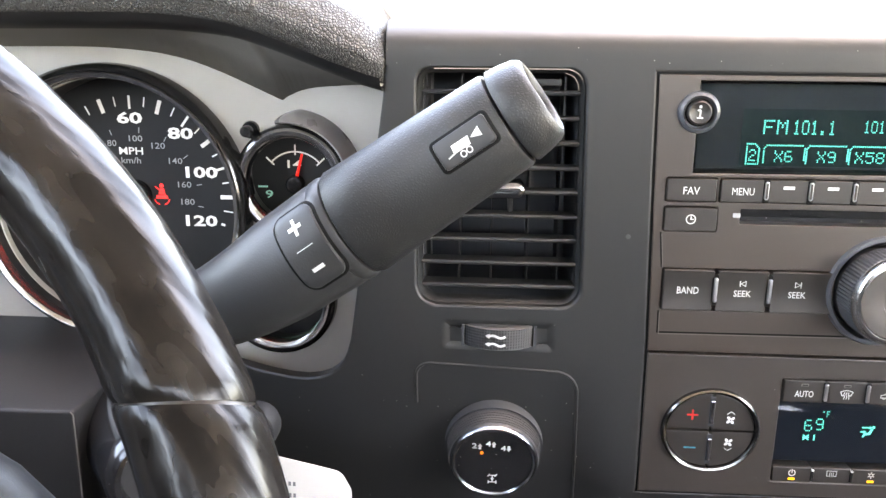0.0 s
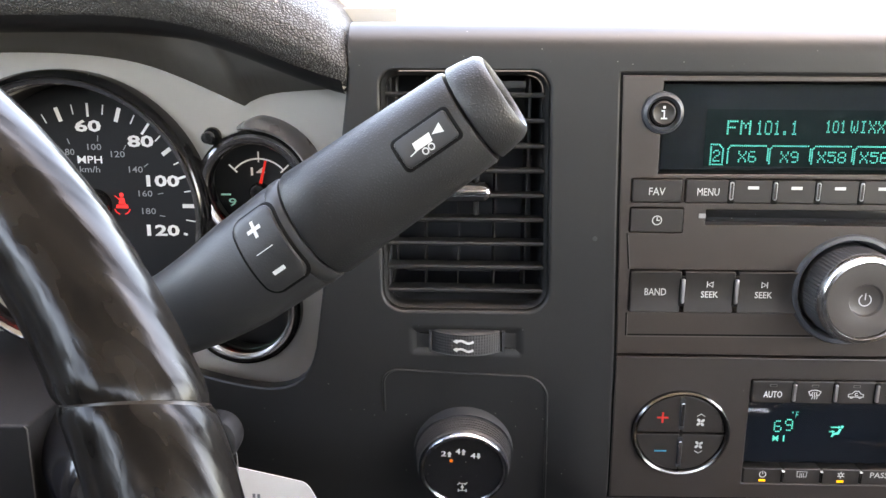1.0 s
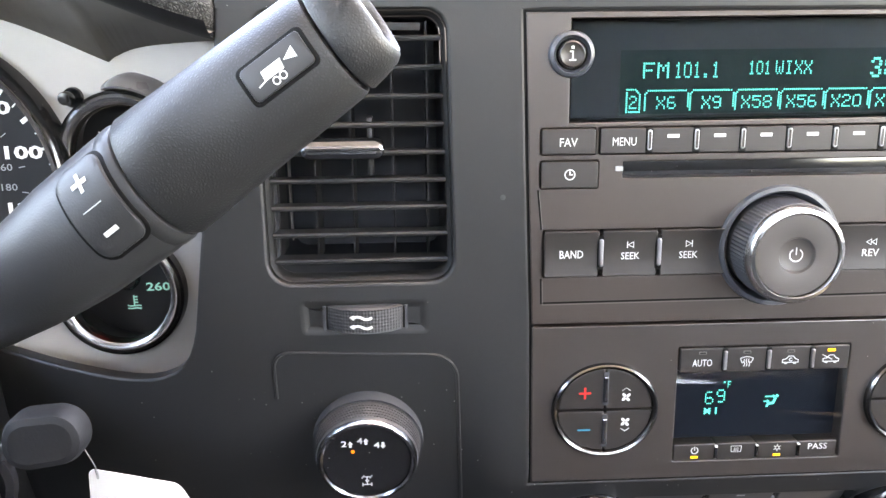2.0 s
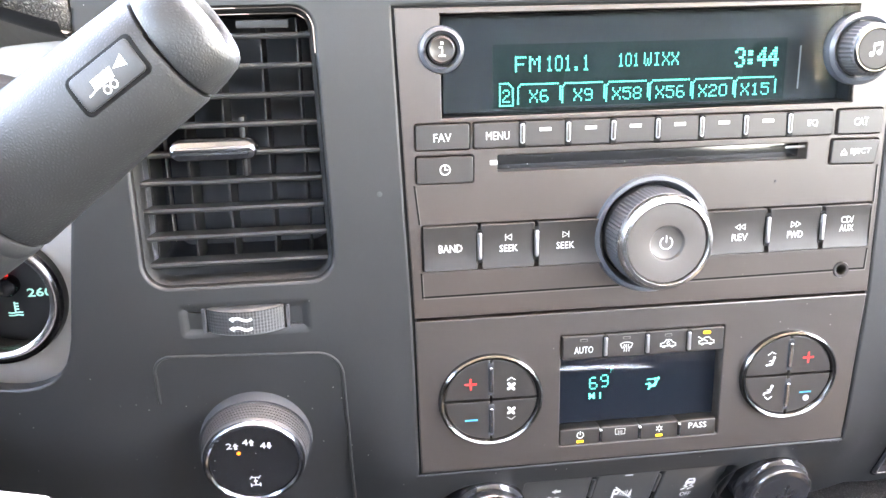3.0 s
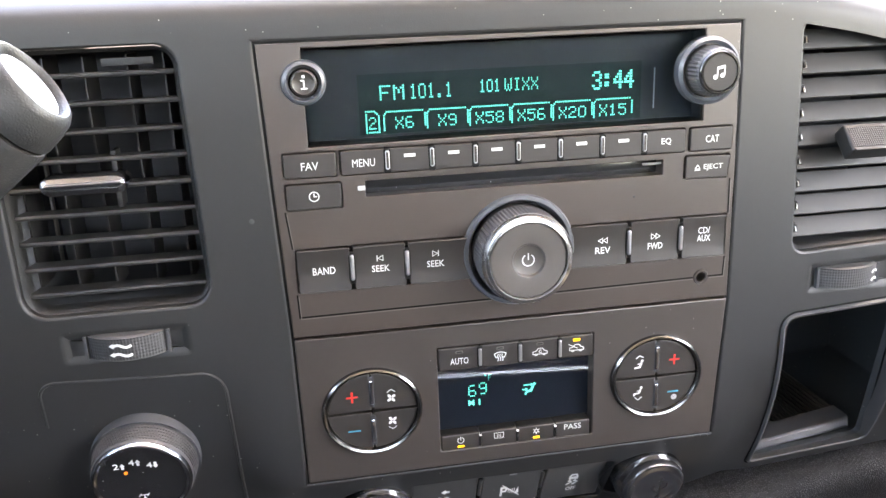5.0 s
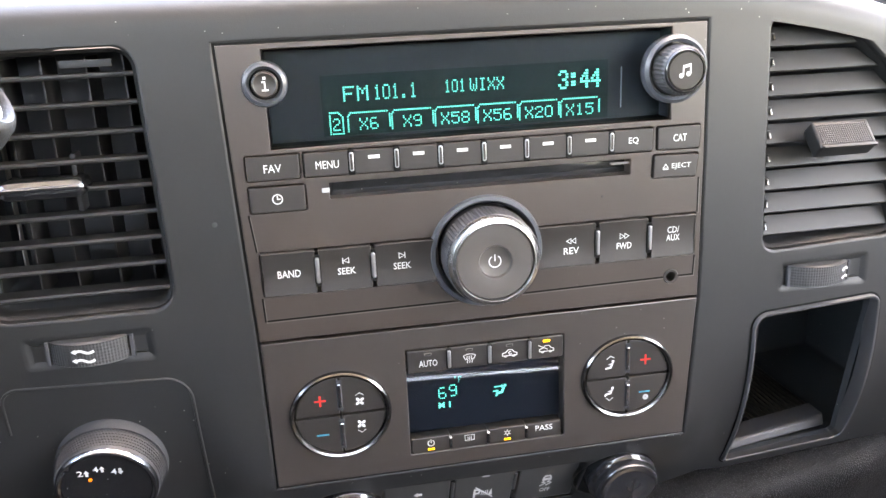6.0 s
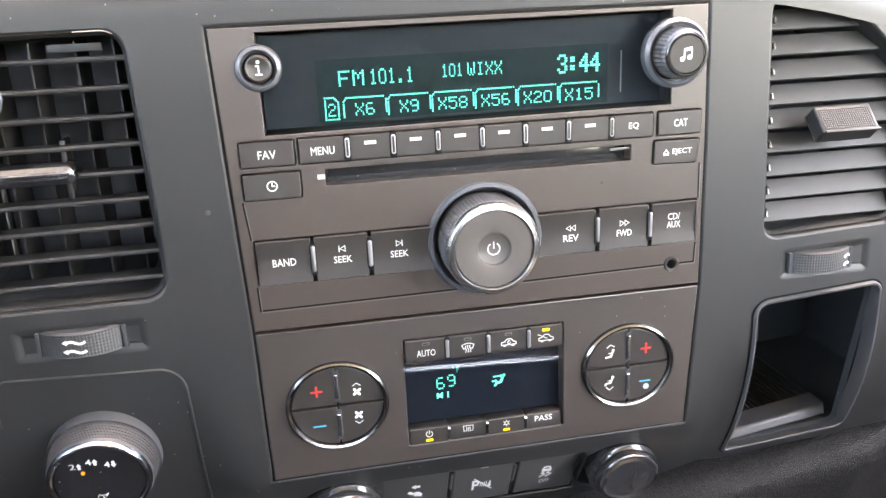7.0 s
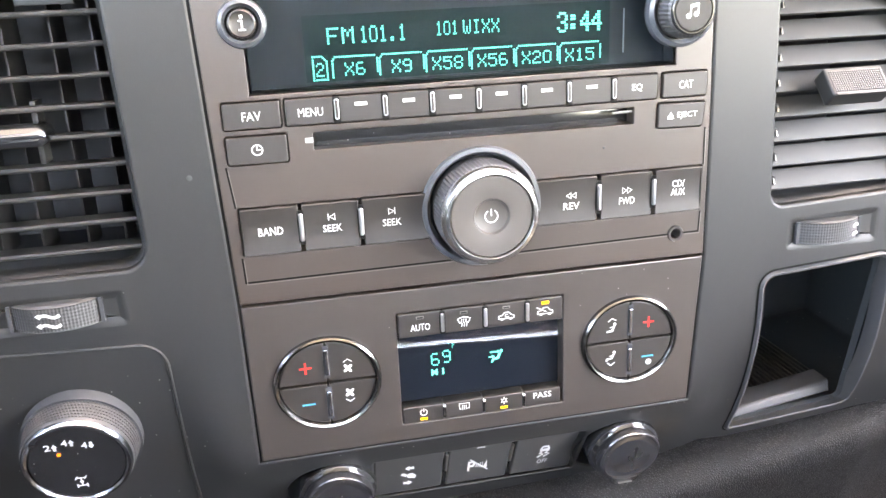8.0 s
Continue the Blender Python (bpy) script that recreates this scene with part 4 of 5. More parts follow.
# line that frames the lower half, its shaded and lit edges painted as flat strokes
for line in ([(-0.0984, -0.0695), (-0.0968, -0.0855)], [(-0.0966, -0.1068), (-0.0963, -0.1172), (-0.0105, -0.1168)], [(0.0165, -0.1165), (0.0880, -0.1158)], [(0.0956, -0.1157), (0.1028, -0.1157), (0.1032, -0.1065)], [(0.1036, -0.0850), (0.1034, -0.0690)]):
    part("groove", strokes([line], 0, 0, -0.0004, 1.0, 0.0008), GAP, radio)
    part("edge_highlight", strokes([[(a + 0.0006, c - 0.0008) for a, c in line]], 0, 0, -0.0004, 1.0, 0.00035), EDGE, radio)
# display
disp = part("display", slab([(-0.0863, -0.0424), (0.0886, -0.0414), (0.0878, -0.0018), (-0.0863, -0.0024)], 0.0100, 0.0104, 0.0001), SCREENBACK, radio, "dark display with green dot-matrix text")
b = bmesh.new()
bands(b, [[b.verts.new((x, y, z)) for x, z in shrunk(SCREEN, 0.0009)] for y in (0.0014, 0.0101)])
part("shroud", b, SCREENBACK, disp)
part("lit_window", box(-0.0640, 0.0096, -0.0400, 0.0630, 0.0099, -0.0145), LCDBACK, disp)
pane = part("pane", slab([(-0.0863, -0.0424), (0.0886, -0.0414), (0.0878, -0.0018), (-0.0863, -0.0024)], 0.0004, 0.0012, 0.0002), COATED, disp, "clear pane")
pane.visible_shadow = False
DOTS = {
    "F": "11111 10000 10000 11110 10000 10000 10000", "M": "10001 11011 10101 10101 10001 10001 10001", "1": "00100 01100 00100 00100 00100 00100 01110",
    "0": "01110 10001 10001 10001 10001 10001 01110", ".": "00000 00000 00000 00000 00000 01100 01100", "W": "10001 10001 10001 10101 10101 10101 01010",
    "I": "01110 00100 00100 00100 00100 00100 01110", "X": "10001 10001 01010 00100 01010 10001 10001", "3": "01110 10001 00001 00110 00001 10001 01110",
    ":": "00000 01100 01100 00000 01100 01100 00000", "4": "00010 00110 01010 10010 11111 00010 00010", "6": "01110 10000 10000 11110 10001 10001 01110",
    "9": "01110 10001 10001 01111 00001 00001 01110", "5": "11111 10000 11110 00001 00001 10001 01110", "8": "01110 10001 10001 01110 10001 10001 01110",
    "2": "01110 10001 00001 00110 01000 10000 11111", " ": "00000 00000 00000 00000 00000 00000 00000", "°": "11000 11000 00000 00000 00000 00000 00000",
}


def dots(body, x0, x1, z0, z1, y, fill=0.74):
    """Dot-matrix words that fill the given width and height."""
    b = bmesh.new()
    n = len(body) * 6 - 1
    px, pz = (x1 - x0) / n, (z1 - z0) / 7
    for k, ch in enumerate(body):
        for j, row in enumerate(DOTS[ch].split()):
            for i, bit in enumerate(row):
                if bit == "1":
                    cx, cz = x0 + (k * 6 + i + 0.5) * px, z1 - (j + 0.5) * pz
                    hx, hz = px * fill / 2, pz * fill / 2
                    b.faces.new([b.verts.new(v) for v in ((cx - hx, y, cz - hz), (cx + hx, y, cz - hz), (cx + hx, y, cz + hz), (cx - hx, y, cz + hz))])
    return b


def dotline(pts, y, pitch=0.00086, size=0.00062):
    b = bmesh.new()
    for p, q in zip(pts, pts[1:]):
        p, q = Vector(p), Vector(q)
        for i in range(max(1, int((q - p).length / pitch))):
            c = p + (q - p).normalized() * pitch * i
            h = size / 2
            b.faces.new([b.verts.new(v) for v in ((c.x - h, y, c.y - h), (c.x + h, y, c.y - h), (c.x + h, y, c.y + h), (c.x - h, y, c.y + h))])
    return b


YL = 0.0094
for body, x0, x1, z0, z1 in (("FM", -0.0548, -0.0440, -0.0258, -0.0194), ("101.1", -0.0418, -0.0232, -0.0258, -0.0194), ("101", -0.0112, -0.0020, -0.0247, -0.0192), ("WIXX", 0.0000, 0.0152, -0.0247, -0.0192),
                             ("3:44", 0.0398, 0.0590, -0.0264, -0.0182)):
    part("display_text", dots(body, x0, x1, z0, z1, YL), LCD, disp)
    if ":" in body:
        part("display_text", dots(body, x0 + 0.0005, x1 + 0.0005, z0, z1, YL - 0.0001), LCD, disp)
SEPS = [-0.0540, -0.0352, -0.0163, 0.0026, 0.0215, 0.0404, 0.0592]
for (a, c), body in zip(zip(SEPS, SEPS[1:]), ("X6", "X9", "X58", "X56", "X20", "X15")):
    part("tab_outline", dotline([(a + 0.0006, -0.0385), (a + 0.0006, -0.0322), (a + 0.0018, -0.0307), (c - 0.0014, -0.0307), (c - 0.0003, -0.0320), (c - 0.0003, -0.0385)], YL), LCD, disp)
    wd = 0.0082 if len(body) == 2 else 0.0128
    part("display_text", dots(body, (a + c) / 2 - wd / 2, (a + c) / 2 + wd / 2, -0.0382, -0.0330, YL), LCD, disp)
part("page_sign", dotline([(-0.0610, -0.0392), (-0.0610, -0.0302), (-0.0575, -0.0302), (-0.0556, -0.0322), (-0.0556, -0.0392), (-0.0610, -0.0392)], YL), LCD, disp)
part("display_text", dots("2", -0.0600, -0.0568, -0.0380, -0.0326, YL), LCD, disp)
# pale grey strip set in the display as a painted glint
part("glint_strip", box(0.0690, 0.0092, -0.0360, 0.0694, 0.0098, -0.0180), GREYINK, disp)


def button(name, loop, parent, lift=0.0012, dish=0.0, label=""):
    return part(name, slab(shrunk(loop, 0.0005), -0.0004 - lift, 0.006, 0.0004, None, dish), BUTTON, parent, label)


def words(parent, body, x, z, h, w=None, y=-0.0017, mat=None):
    return part("lettering", letters(body, x, z, y, h, w), mat or WHITE, parent)


b1 = button("button", FAV, radio)
words(b1, "FAV", -0.0866, -0.0500, 0.0034, 0.0072)
b1 = button("button", CLK, radio)
part("sign", strokes([arc(0, 0, 1, 0, 360, 24), [(0, 0.65), (0, 0), (0.55, 0)]], -0.0858, -0.0630, -0.0017, 0.0020, 0.0005), WHITE, b1)
MX = [-0.0742, -0.0540, -0.0349, -0.0160, 0.0030, 0.0220, 0.0412, 0.0608, 0.0806]
for k, (a, c) in enumerate(zip(MX, MX[1:])):
    b1 = button("button", rect(a if k == 0 else a + 0.0002, -0.0553, c if k == 7 else c - 0.0002, -0.0442), radio)
    if k == 0:
        part("lettering", letters("MENU", -0.0641, -0.0500, -0.0017, 0.0033, 0.0096, bold=0.0), WHITE, b1)
    elif k == 7:
        words(b1, "EQ", 0.0710, -0.0497, 0.0032, 0.0046)
    else:
        part("sign", strokes([[(-0.0020, 0), (0.0020, 0)]], (a + c) / 2, -0.0480, -0.0017, 1.0, 0.0014), WHITE, b1)
    if k:
        part("divider", slab(rect(a - 0.0009, -0.0535, a + 0.0009, -0.0454, 0.0007), -0.0024, 0.001, 0.0003), BAR, radio, "bright divider bar")
        part("divider_core", slab(rect(a - 0.0005, -0.0529, a + 0.0005, -0.0460, 0.0004), -0.0025, 0.001, 0.0001), BUTTON, radio)
        part("divider_gap", slab(rect(a - 0.0015, -0.0551, a + 0.0015, -0.0445, 0.0006), -0.0018, 0.001, 0.0003), GAP, radio)
b1 = button("button", CAT, radio)
words(b1, "CAT", 0.0930, -0.0497, 0.0033, 0.0064)
b1 = button("button", EJECT, radio)
part("lettering", letters("EJECT", 0.0942, -0.0627, -0.0017, 0.0030, 0.0092, bold=0.0), WHITE, b1)
part("sign", strokes([[(-0.9, -0.75), (0.9, -0.75)], [(-0.9, -0.3), (0, 0.9), (0.9, -0.3), (-0.9, -0.3)]], 0.0866, -0.0627, -0.0017, 0.0014, 0.0004), WHITE, b1)
part("slot_lip", box(-0.0640, 0.0020, -0.0585, 0.0705, 0.006, -0.0578, 0.0002), BUTTON, radio)
part("slot_flap", box(-0.0640, 0.0068, -0.0655, 0.0705, 0.0076, -0.0582, 0.0002), GLOSSBLACK, radio, "black flap in the disc slot")
part("slot_mark", slab(rect(-0.0672, -0.0620, -0.0640, -0.0600, 0.0003), -0.0010, 0.001, 0.0002), GREYINK, radio)
# pale bar at the slot's right end
part("slot_pale_bar", box(0.0615, 0.0014, -0.0606, 0.0715, 0.0022, -0.0594, 0.0003), EDGE, radio)
BX = [(-0.0960, -0.0720), (-0.0720, -0.0478), (-0.0478, -0.0190)]
for k, (a, c) in enumerate(BX):
    b1 = button("button", rect(a if k == 0 else a + 0.0003, -0.1062, c - (0.0003 if k < 2 else 0), -0.0860, 0.0010), radio, 0.0016, 0.0007)
    if k == 0:
        words(b1, "BAND", -0.0842, -0.0962, 0.0033, 0.0098, -0.0014)
    else:
        x = (-0.0596, -0.0352)[k - 1]
        words(b1, "SEEK", x, -0.0972, 0.0030, 0.0078, -0.0014)
        s = 1 if k == 2 else -1
        part("sign", strokes([[(-0.7 * s, 0.7), (-0.7 * s, -0.7), (0.6 * s, 0), (-0.7 * s, 0.7)], [(0.8 * s, 0.75), (0.8 * s, -0.75)]], x, -0.0925, -0.0014, 0.0017, 0.0004), WHITE, b1)
    if k:
        part("divider", slab(rect(a - 0.0009, -0.1014, a + 0.0009, -0.0898, 0.0007), -0.0030, 0.001, 0.0006), BAR, radio, "bright divider bar")
        part("divider_gap", slab(rect(a - 0.0014, -0.1030, a + 0.0014, -0.0884, 0.0007), -0.0019, 0.001, 0.0003), GAP, radio)
RX = [(0.0250, 0.0548), (0.0548, 0.0800), (0.0800, 0.1032)]
for k, (a, c) in enumerate(RX):
    b1 = button("button", rect(a + (0.0003 if k else 0), -0.1058, c - (0.0003 if k < 2 else 0), -0.0853, 0.0010), radio, 0.0016, 0.0007)
    if k < 2:
        x, s = (0.0424, 0.0678)[k], (-1, 1)[k]
        words(b1, ("REV", "FWD")[k], x, -0.0980, 0.0031, 0.0072, -0.0014)
        part("sign", strokes([[(-1.1 * s, 0.65), (-1.1 * s, -0.65), (-0.05 * s, 0), (-1.1 * s, 0.65)], [(0.1 * s, 0.65), (0.1 * s, -0.65), (1.15 * s, 0), (0.1 * s, 0.65)]], x, -0.0934, -0.0014, 0.0019, 0.0004), WHITE, b1)
    else:
        words(b1, "CD/", 0.0917, -0.0925, 0.0031, 0.0058, -0.0014)
        words(b1, "AUX", 0.0917, -0.0963, 0.0031, 0.0066, -0.0014)
    if k:
        part("divider", slab(rect(a - 0.0009, -0.1010, a + 0.0009, -0.0894, 0.0007), -0.0030, 0.001, 0.0006), BAR, radio, "bright divider bar")
        part("divider_gap", slab(rect(a - 0.0014, -0.1026, a + 0.0014, -0.0880, 0.0007), -0.0019, 0.001, 0.0003), GAP, radio)
# volume knob
kn = part("volume_knob", lathe([(0.0205, 0.004), (0.0208, -0.0010), (0.0206, -0.0020), (0.0203, -0.0142), (0.0196, -0.0158)], *KNOB, 160, 0, 1.0, None, 0.026, (2, 3)), KNURL, radio, "ribbed volume knob with chrome ring", 15)
part("surround", lathe([(0.0216, 0.006), (0.0228, -0.0012), (0.0236, -0.0022), (0.0252, -0.0020), (0.0259, -0.0006), (0.0260, 0.0006)], *KNOB, 72), KNOBRING, kn, "smooth dark ring")
part("chrome_ring", lathe([(0.0203, -0.0150), (0.0201, -0.0166), (0.0190, -0.0182), (0.0176, -0.0185), (0.0171, -0.0176), (0.0171, -0.0150)], *KNOB, 72), CHROME, kn, "bright chrome ring")
part("knob_face", lathe([(0.0, -0.0150), (0.0040, -0.0152), (0.0068, -0.0162), (0.0074, -0.0174), (0.0080, -0.0176), (0.0166, -0.0172), (0.0170, -0.0164), (0.0170, -0.014)], *KNOB, 64), KNOBFACE, kn)
part("sign", strokes([arc(0, 0, 1, 125, 415, 24), [(0, 0.1), (0, 1.15)]], *KNOB, -0.0162, 0.0026, 0.0005), WHITE, kn)
# tune knob and information button
TK = (0.0897, -0.0196)
kn = part("tune_knob", lathe([(0.0110, 0.002), (0.0110, -0.0022), (0.0105, -0.0030), (0.0100, -0.0096), (0.0095, -0.0106)], *TK, 72, 0, 1.0, None, 0.05, (2, 3)), KNURL, radio, "ribbed tuning knob with a note sign", 15)
part("surround", lathe([(0.0112, 0.003), (0.0118, -0.0022), (0.0132, -0.0034), (0.0146, -0.0020), (0.0150, 0.0004), (0.0150, 0.002)], *TK, 64), KNOBRING, kn)
part("knob_face", lathe([(0.0, -0.0114), (0.0076, -0.0115), (0.0079, -0.0112), (0.0080, -0.0100)], *TK, 48), DULLFACE, kn)
part("edge_ring", lathe([(0.0080, -0.0098), (0.0080, -0.0110), (0.0083, -0.0116), (0.0088, -0.0116), (0.0093, -0.0110), (0.0095, -0.0098)], *TK, 64), GLOSSBLACK, kn, "glossy black edge")
part("sign", strokes([[(-0.5, -0.7), (-0.5, 0.75)], [(0.75, -0.45), (0.75, 1.0)], [(-0.5, 0.8), (0.75, 1.05)], [(-0.5, 0.55), (0.75, 0.8)]], *TK, -0.0115, 0.0026, 0.0006, [arc(-0.85, -0.75, 0.40, 0, 330), arc(0.4, -0.5, 0.40, 0, 330)]), WHITE, kn)
IK = (-0.0862, -0.0158)
kn = part("information_button", lathe([(0.0, -0.0022), (0.0034, -0.0024), (0.0046, -0.0030), (0.0051, -0.0026), (0.0053, -0.0006), (0.0053, 0.002)], *IK, 48), BUTTON, radio, "round push button with an i sign")
part("surround", lathe([(0.0060, 0.003), (0.0062, -0.0012), (0.0073, -0.0028), (0.0086, -0.0020), (0.0092, -0.0002), (0.0092, 0.002)], *IK, 56), KNOBRING, kn)
part("gap", lathe([(0.0051, -0.0008), (0.0064, -0.0008), (0.0064, 0.002)], *IK, 40), GAP, kn)
part("lettering", strokes([[(0.05, 0.5), (0.05, -1.0)], [(-0.45, 0.5), (0.05, 0.5)], [(-0.5, -1.05), (0.6, -1.05)]], *IK, -0.0027, 0.0021, 0.0006, [[(-0.25, 0.95), (0.3, 0.95), (0.3, 1.5), (-0.25, 1.5)]]), WHITE, kn)
# audio socket
part("socket_ring", lathe([(0.0022, 0.009), (0.0022, -0.0006), (0.0025, -0.0010), (0.0034, -0.0011), (0.0038, -0.0003)], 0.0918, -0.1158, 32), BUTTON, radio, "small round audio socket")
part("socket_hole", lathe([(0.0, 0.0085), (0.0023, 0.0085), (0.0024, 0.0088)], 0.0918, -0.1158, 24), DARK, radio)
part("fleck", lathe([(0.0, -0.0009), (0.0005, -0.0007), (0.0006, -0.0002)], 0.0572, -0.0741, 10), DARK, radio)

# ---- climate control ----
hv = thing("climate_control", (0.0, 0.0, -0.2), "black climate control panel with two chrome-ringed dials and a display", "climate control")
LD, RD = (-0.0675, -0.1662), (0.0712, -0.1648)
DISPLAY = rect(-0.0362, -0.1922, 0.0392, -0.1386, 0.0006)
hface = [(-0.0998, -0.1280), (-0.0992, -0.2008), (0.1022, -0.2004), (0.1059, -0.1280)]
hm = sheet(hface, [ring_loop(*LD, 0.0226, 0.0207, 56), ring_loop(*RD, 0.0226, 0.0207, 56), DISPLAY], lambda x, z: -0.0004 + max(0, bend(x, z) - 0.0), 0.0006, 0.008)
part("faceplate", hm, CLIMATE, hv)
part("backing", box(-0.0985, 0.0085, -0.2000, 0.1, 0.012, -0.1284), DARK, hv)


def quarter(c, rx, rz, sx, sz, gap=0.0005):
    pts = [(c[0] + sx * gap, c[1] + sz * gap)]
    for i in range(13):
        a = math.pi / 2 * i / 12
        pts.append((c[0] + sx * max(gap, rx * math.cos(a)), c[1] + sz * max(gap, rz * math.sin(a))))
    return pts if sx * sz > 0 else pts[::-1]


for c, nm in ((LD, "driver"), (RD, "passenger")):
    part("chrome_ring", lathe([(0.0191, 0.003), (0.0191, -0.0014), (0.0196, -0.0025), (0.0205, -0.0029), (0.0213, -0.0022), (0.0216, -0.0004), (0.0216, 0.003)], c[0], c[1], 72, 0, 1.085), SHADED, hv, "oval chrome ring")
    for sx in (1, -1):
        for sz in (1, -1):
            q = part("dial_button", slab(quarter(c, 0.0206, 0.0190, sx, sz), -0.0012, 0.006, 0.0005), BUTTON, hv)
            ic = None
            k = c[0] + sx * 0.0090, c[1] + sz * 0.0080
            if (c is LD) == (sx < 0):
                if sz > 0:
                    ic, mat = strokes([[(-1, 0), (1, 0)], [(0, -1), (0, 1)]], *k, -0.0012, 0.0024, 0.0009), RED
                else:
                    ic, mat = strokes([[(-1, 0), (1, 0)]], k[0], k[1] - 0.0012, -0.0012, 0.0026, 0.0008), BLUE
                    if c is RD:
                        part("sign", strokes([arc(0, 0, 0.9, 0, 360, 16), arc(0, 0, 0.4, 0, 360, 10)], k[0] + 0.0006, k[1] - 0.0042, -0.0012, 0.0013, 0.0006), GREYINK, q)
            elif c is LD:
                mat = WHITE
                k = k[0], k[1] - sz * 0.0022
                fan = [[((0.62 + 0.50 * math.cos(u)) * math.cos(t) - 0.32 * math.sin(u) * math.sin(t), (0.62 + 0.50 * math.cos(u)) * math.sin(t) + 0.32 * math.sin(u) * math.cos(t)) for u in [radians(36 * j) for j in range(10)]] for t in [radians(40 + 90 * i) for i in range(4)]]
                ic = strokes([[(-0.85, sz * 1.45), (0, sz * 2.05), (0.85, sz * 1.45)]], *k, -0.0012, 0.0021, 0.0003, fan)
            else:
                mat = WHITE
                head = [[(0.62 + 0.32 * math.cos(t * 0.7), (0.42 if sz > 0 else 1.22) + 0.32 * math.sin(t * 0.7)) for t in range(9)]]
                if sz > 0:
                    head += [[(0.72, 0.02), (0.30, 0.10), (-0.02, -0.75), (-1.05, -0.95), (-1.05, -1.30), (0.30, -1.15)]]
                    ic = strokes([[(-0.75, 1.05), (0.05, 1.65), (0.85, 1.20)], [(0.30, -0.15), (-0.35, -0.25)]], *k, -0.0012, 0.0023, 0.0004, head)
                else:
                    head += [[(0.72, 0.82), (0.30, 0.88), (-0.02, 0.12), (-1.00, 0.00), (-1.15, -0.60), (-0.85, -0.65), (-0.70, -0.28), (0.30, -0.15)]]
                    ic = strokes([[(-0.75, -0.95), (-0.05, -1.60), (0.75, -1.00)], [(0.30, 0.55), (-0.35, 0.50)]], *k, -0.0012, 0.0023, 0.0004, head)
            part("sign", ic, mat, q)
    for sz in (1, -1):
        part("divider", slab(rect(c[0] - 0.0010, c[1] + sz * 0.0098 - 0.0060, c[0] + 0.0010, c[1] + sz * 0.0098 + 0.0060, 0.0006), -0.0022, 0.001, 0.0005), SMOKED, hv, "narrow bright divider")
        part("divider_gap", slab(rect(c[0] - 0.0014, c[1] + sz * 0.0098 - 0.0076, c[0] + 0.0014, c[1] + sz * 0.0098 + 0.0078, 0.0006), -0.0014, 0.001, 0.0003), DARK, hv)
disp = part("display", box(-0.0358, 0.0062, -0.1840, 0.0389, 0.0066, -0.1504), CLIMATEBACK, hv, "dark climate display with green figures")
# the pane is bowed, so its top mirrors the cab
b = bmesh.new()
rows = []
for k in range(25):
    t = k / 24
    z = -0.1836 + 0.0330 * t
    rows.append([b.verts.new((x, 0.0004 + 12.5 * max(0.0, z + 0.1690 + 0.05 * (x + 0.036)) ** 2, z)) for x in [-0.0358 + 0.0747 * i / 12 for i in range(13)]])
bands(b, rows, closed=False)
hp = part("pane", b, PANE, disp, "clear bowed pane")
hp.visible_shadow = False
part("display_text", dots("6", -0.0210, -0.0170, -0.1683, -0.1620, 0.0058, 0.68), LCD, disp)
part("display_text", dots("9", -0.0158, -0.0118, -0.1676, -0.1612, 0.0058, 0.68), LCD, disp)
part("display_text", dots("°F", -0.0128, -0.0096, -0.1606, -0.1574, 0.0058), LCD, disp)
part("fan_sign", strokes([[(-1, -1), (1, 1)], [(-1, 1), (1, -1)], [(-1.1, 0), (1.1, 0)], [(3.3, -1.1), (3.3, 1.1)]], -0.0196, -0.1714, 0.0058, 0.0012, 0.0007), LCD, disp)
part("airflow_sign", strokes([[(-1.45, 0.95), (0.25, 0.95)], [(-1.75, -0.15), (-0.95, -0.15)]], 0.0096, -0.1672, 0.0058, 0.0021, 0.0006, [[(1.02 + 0.34 * math.cos(t * 0.7), 1.05 + 0.34 * math.sin(t * 0.7)) for t in range(9)], [(1.0, 0.62), (0.45, 0.62), (0.02, -0.30), (-0.95, -0.50), (-1.35, -1.40), (-0.95, -1.50), (-0.60, -0.95), (0.45, -0.80)], [(0.15, 1.35), (0.75, 0.95), (0.15, 0.55)], [(-1.1, 0.25), (-0.5, -0.15), (-1.1, -0.55)]]), LCD, disp)
TX = [-0.0358, -0.0162, 0.0030, 0.0222, 0.0388]
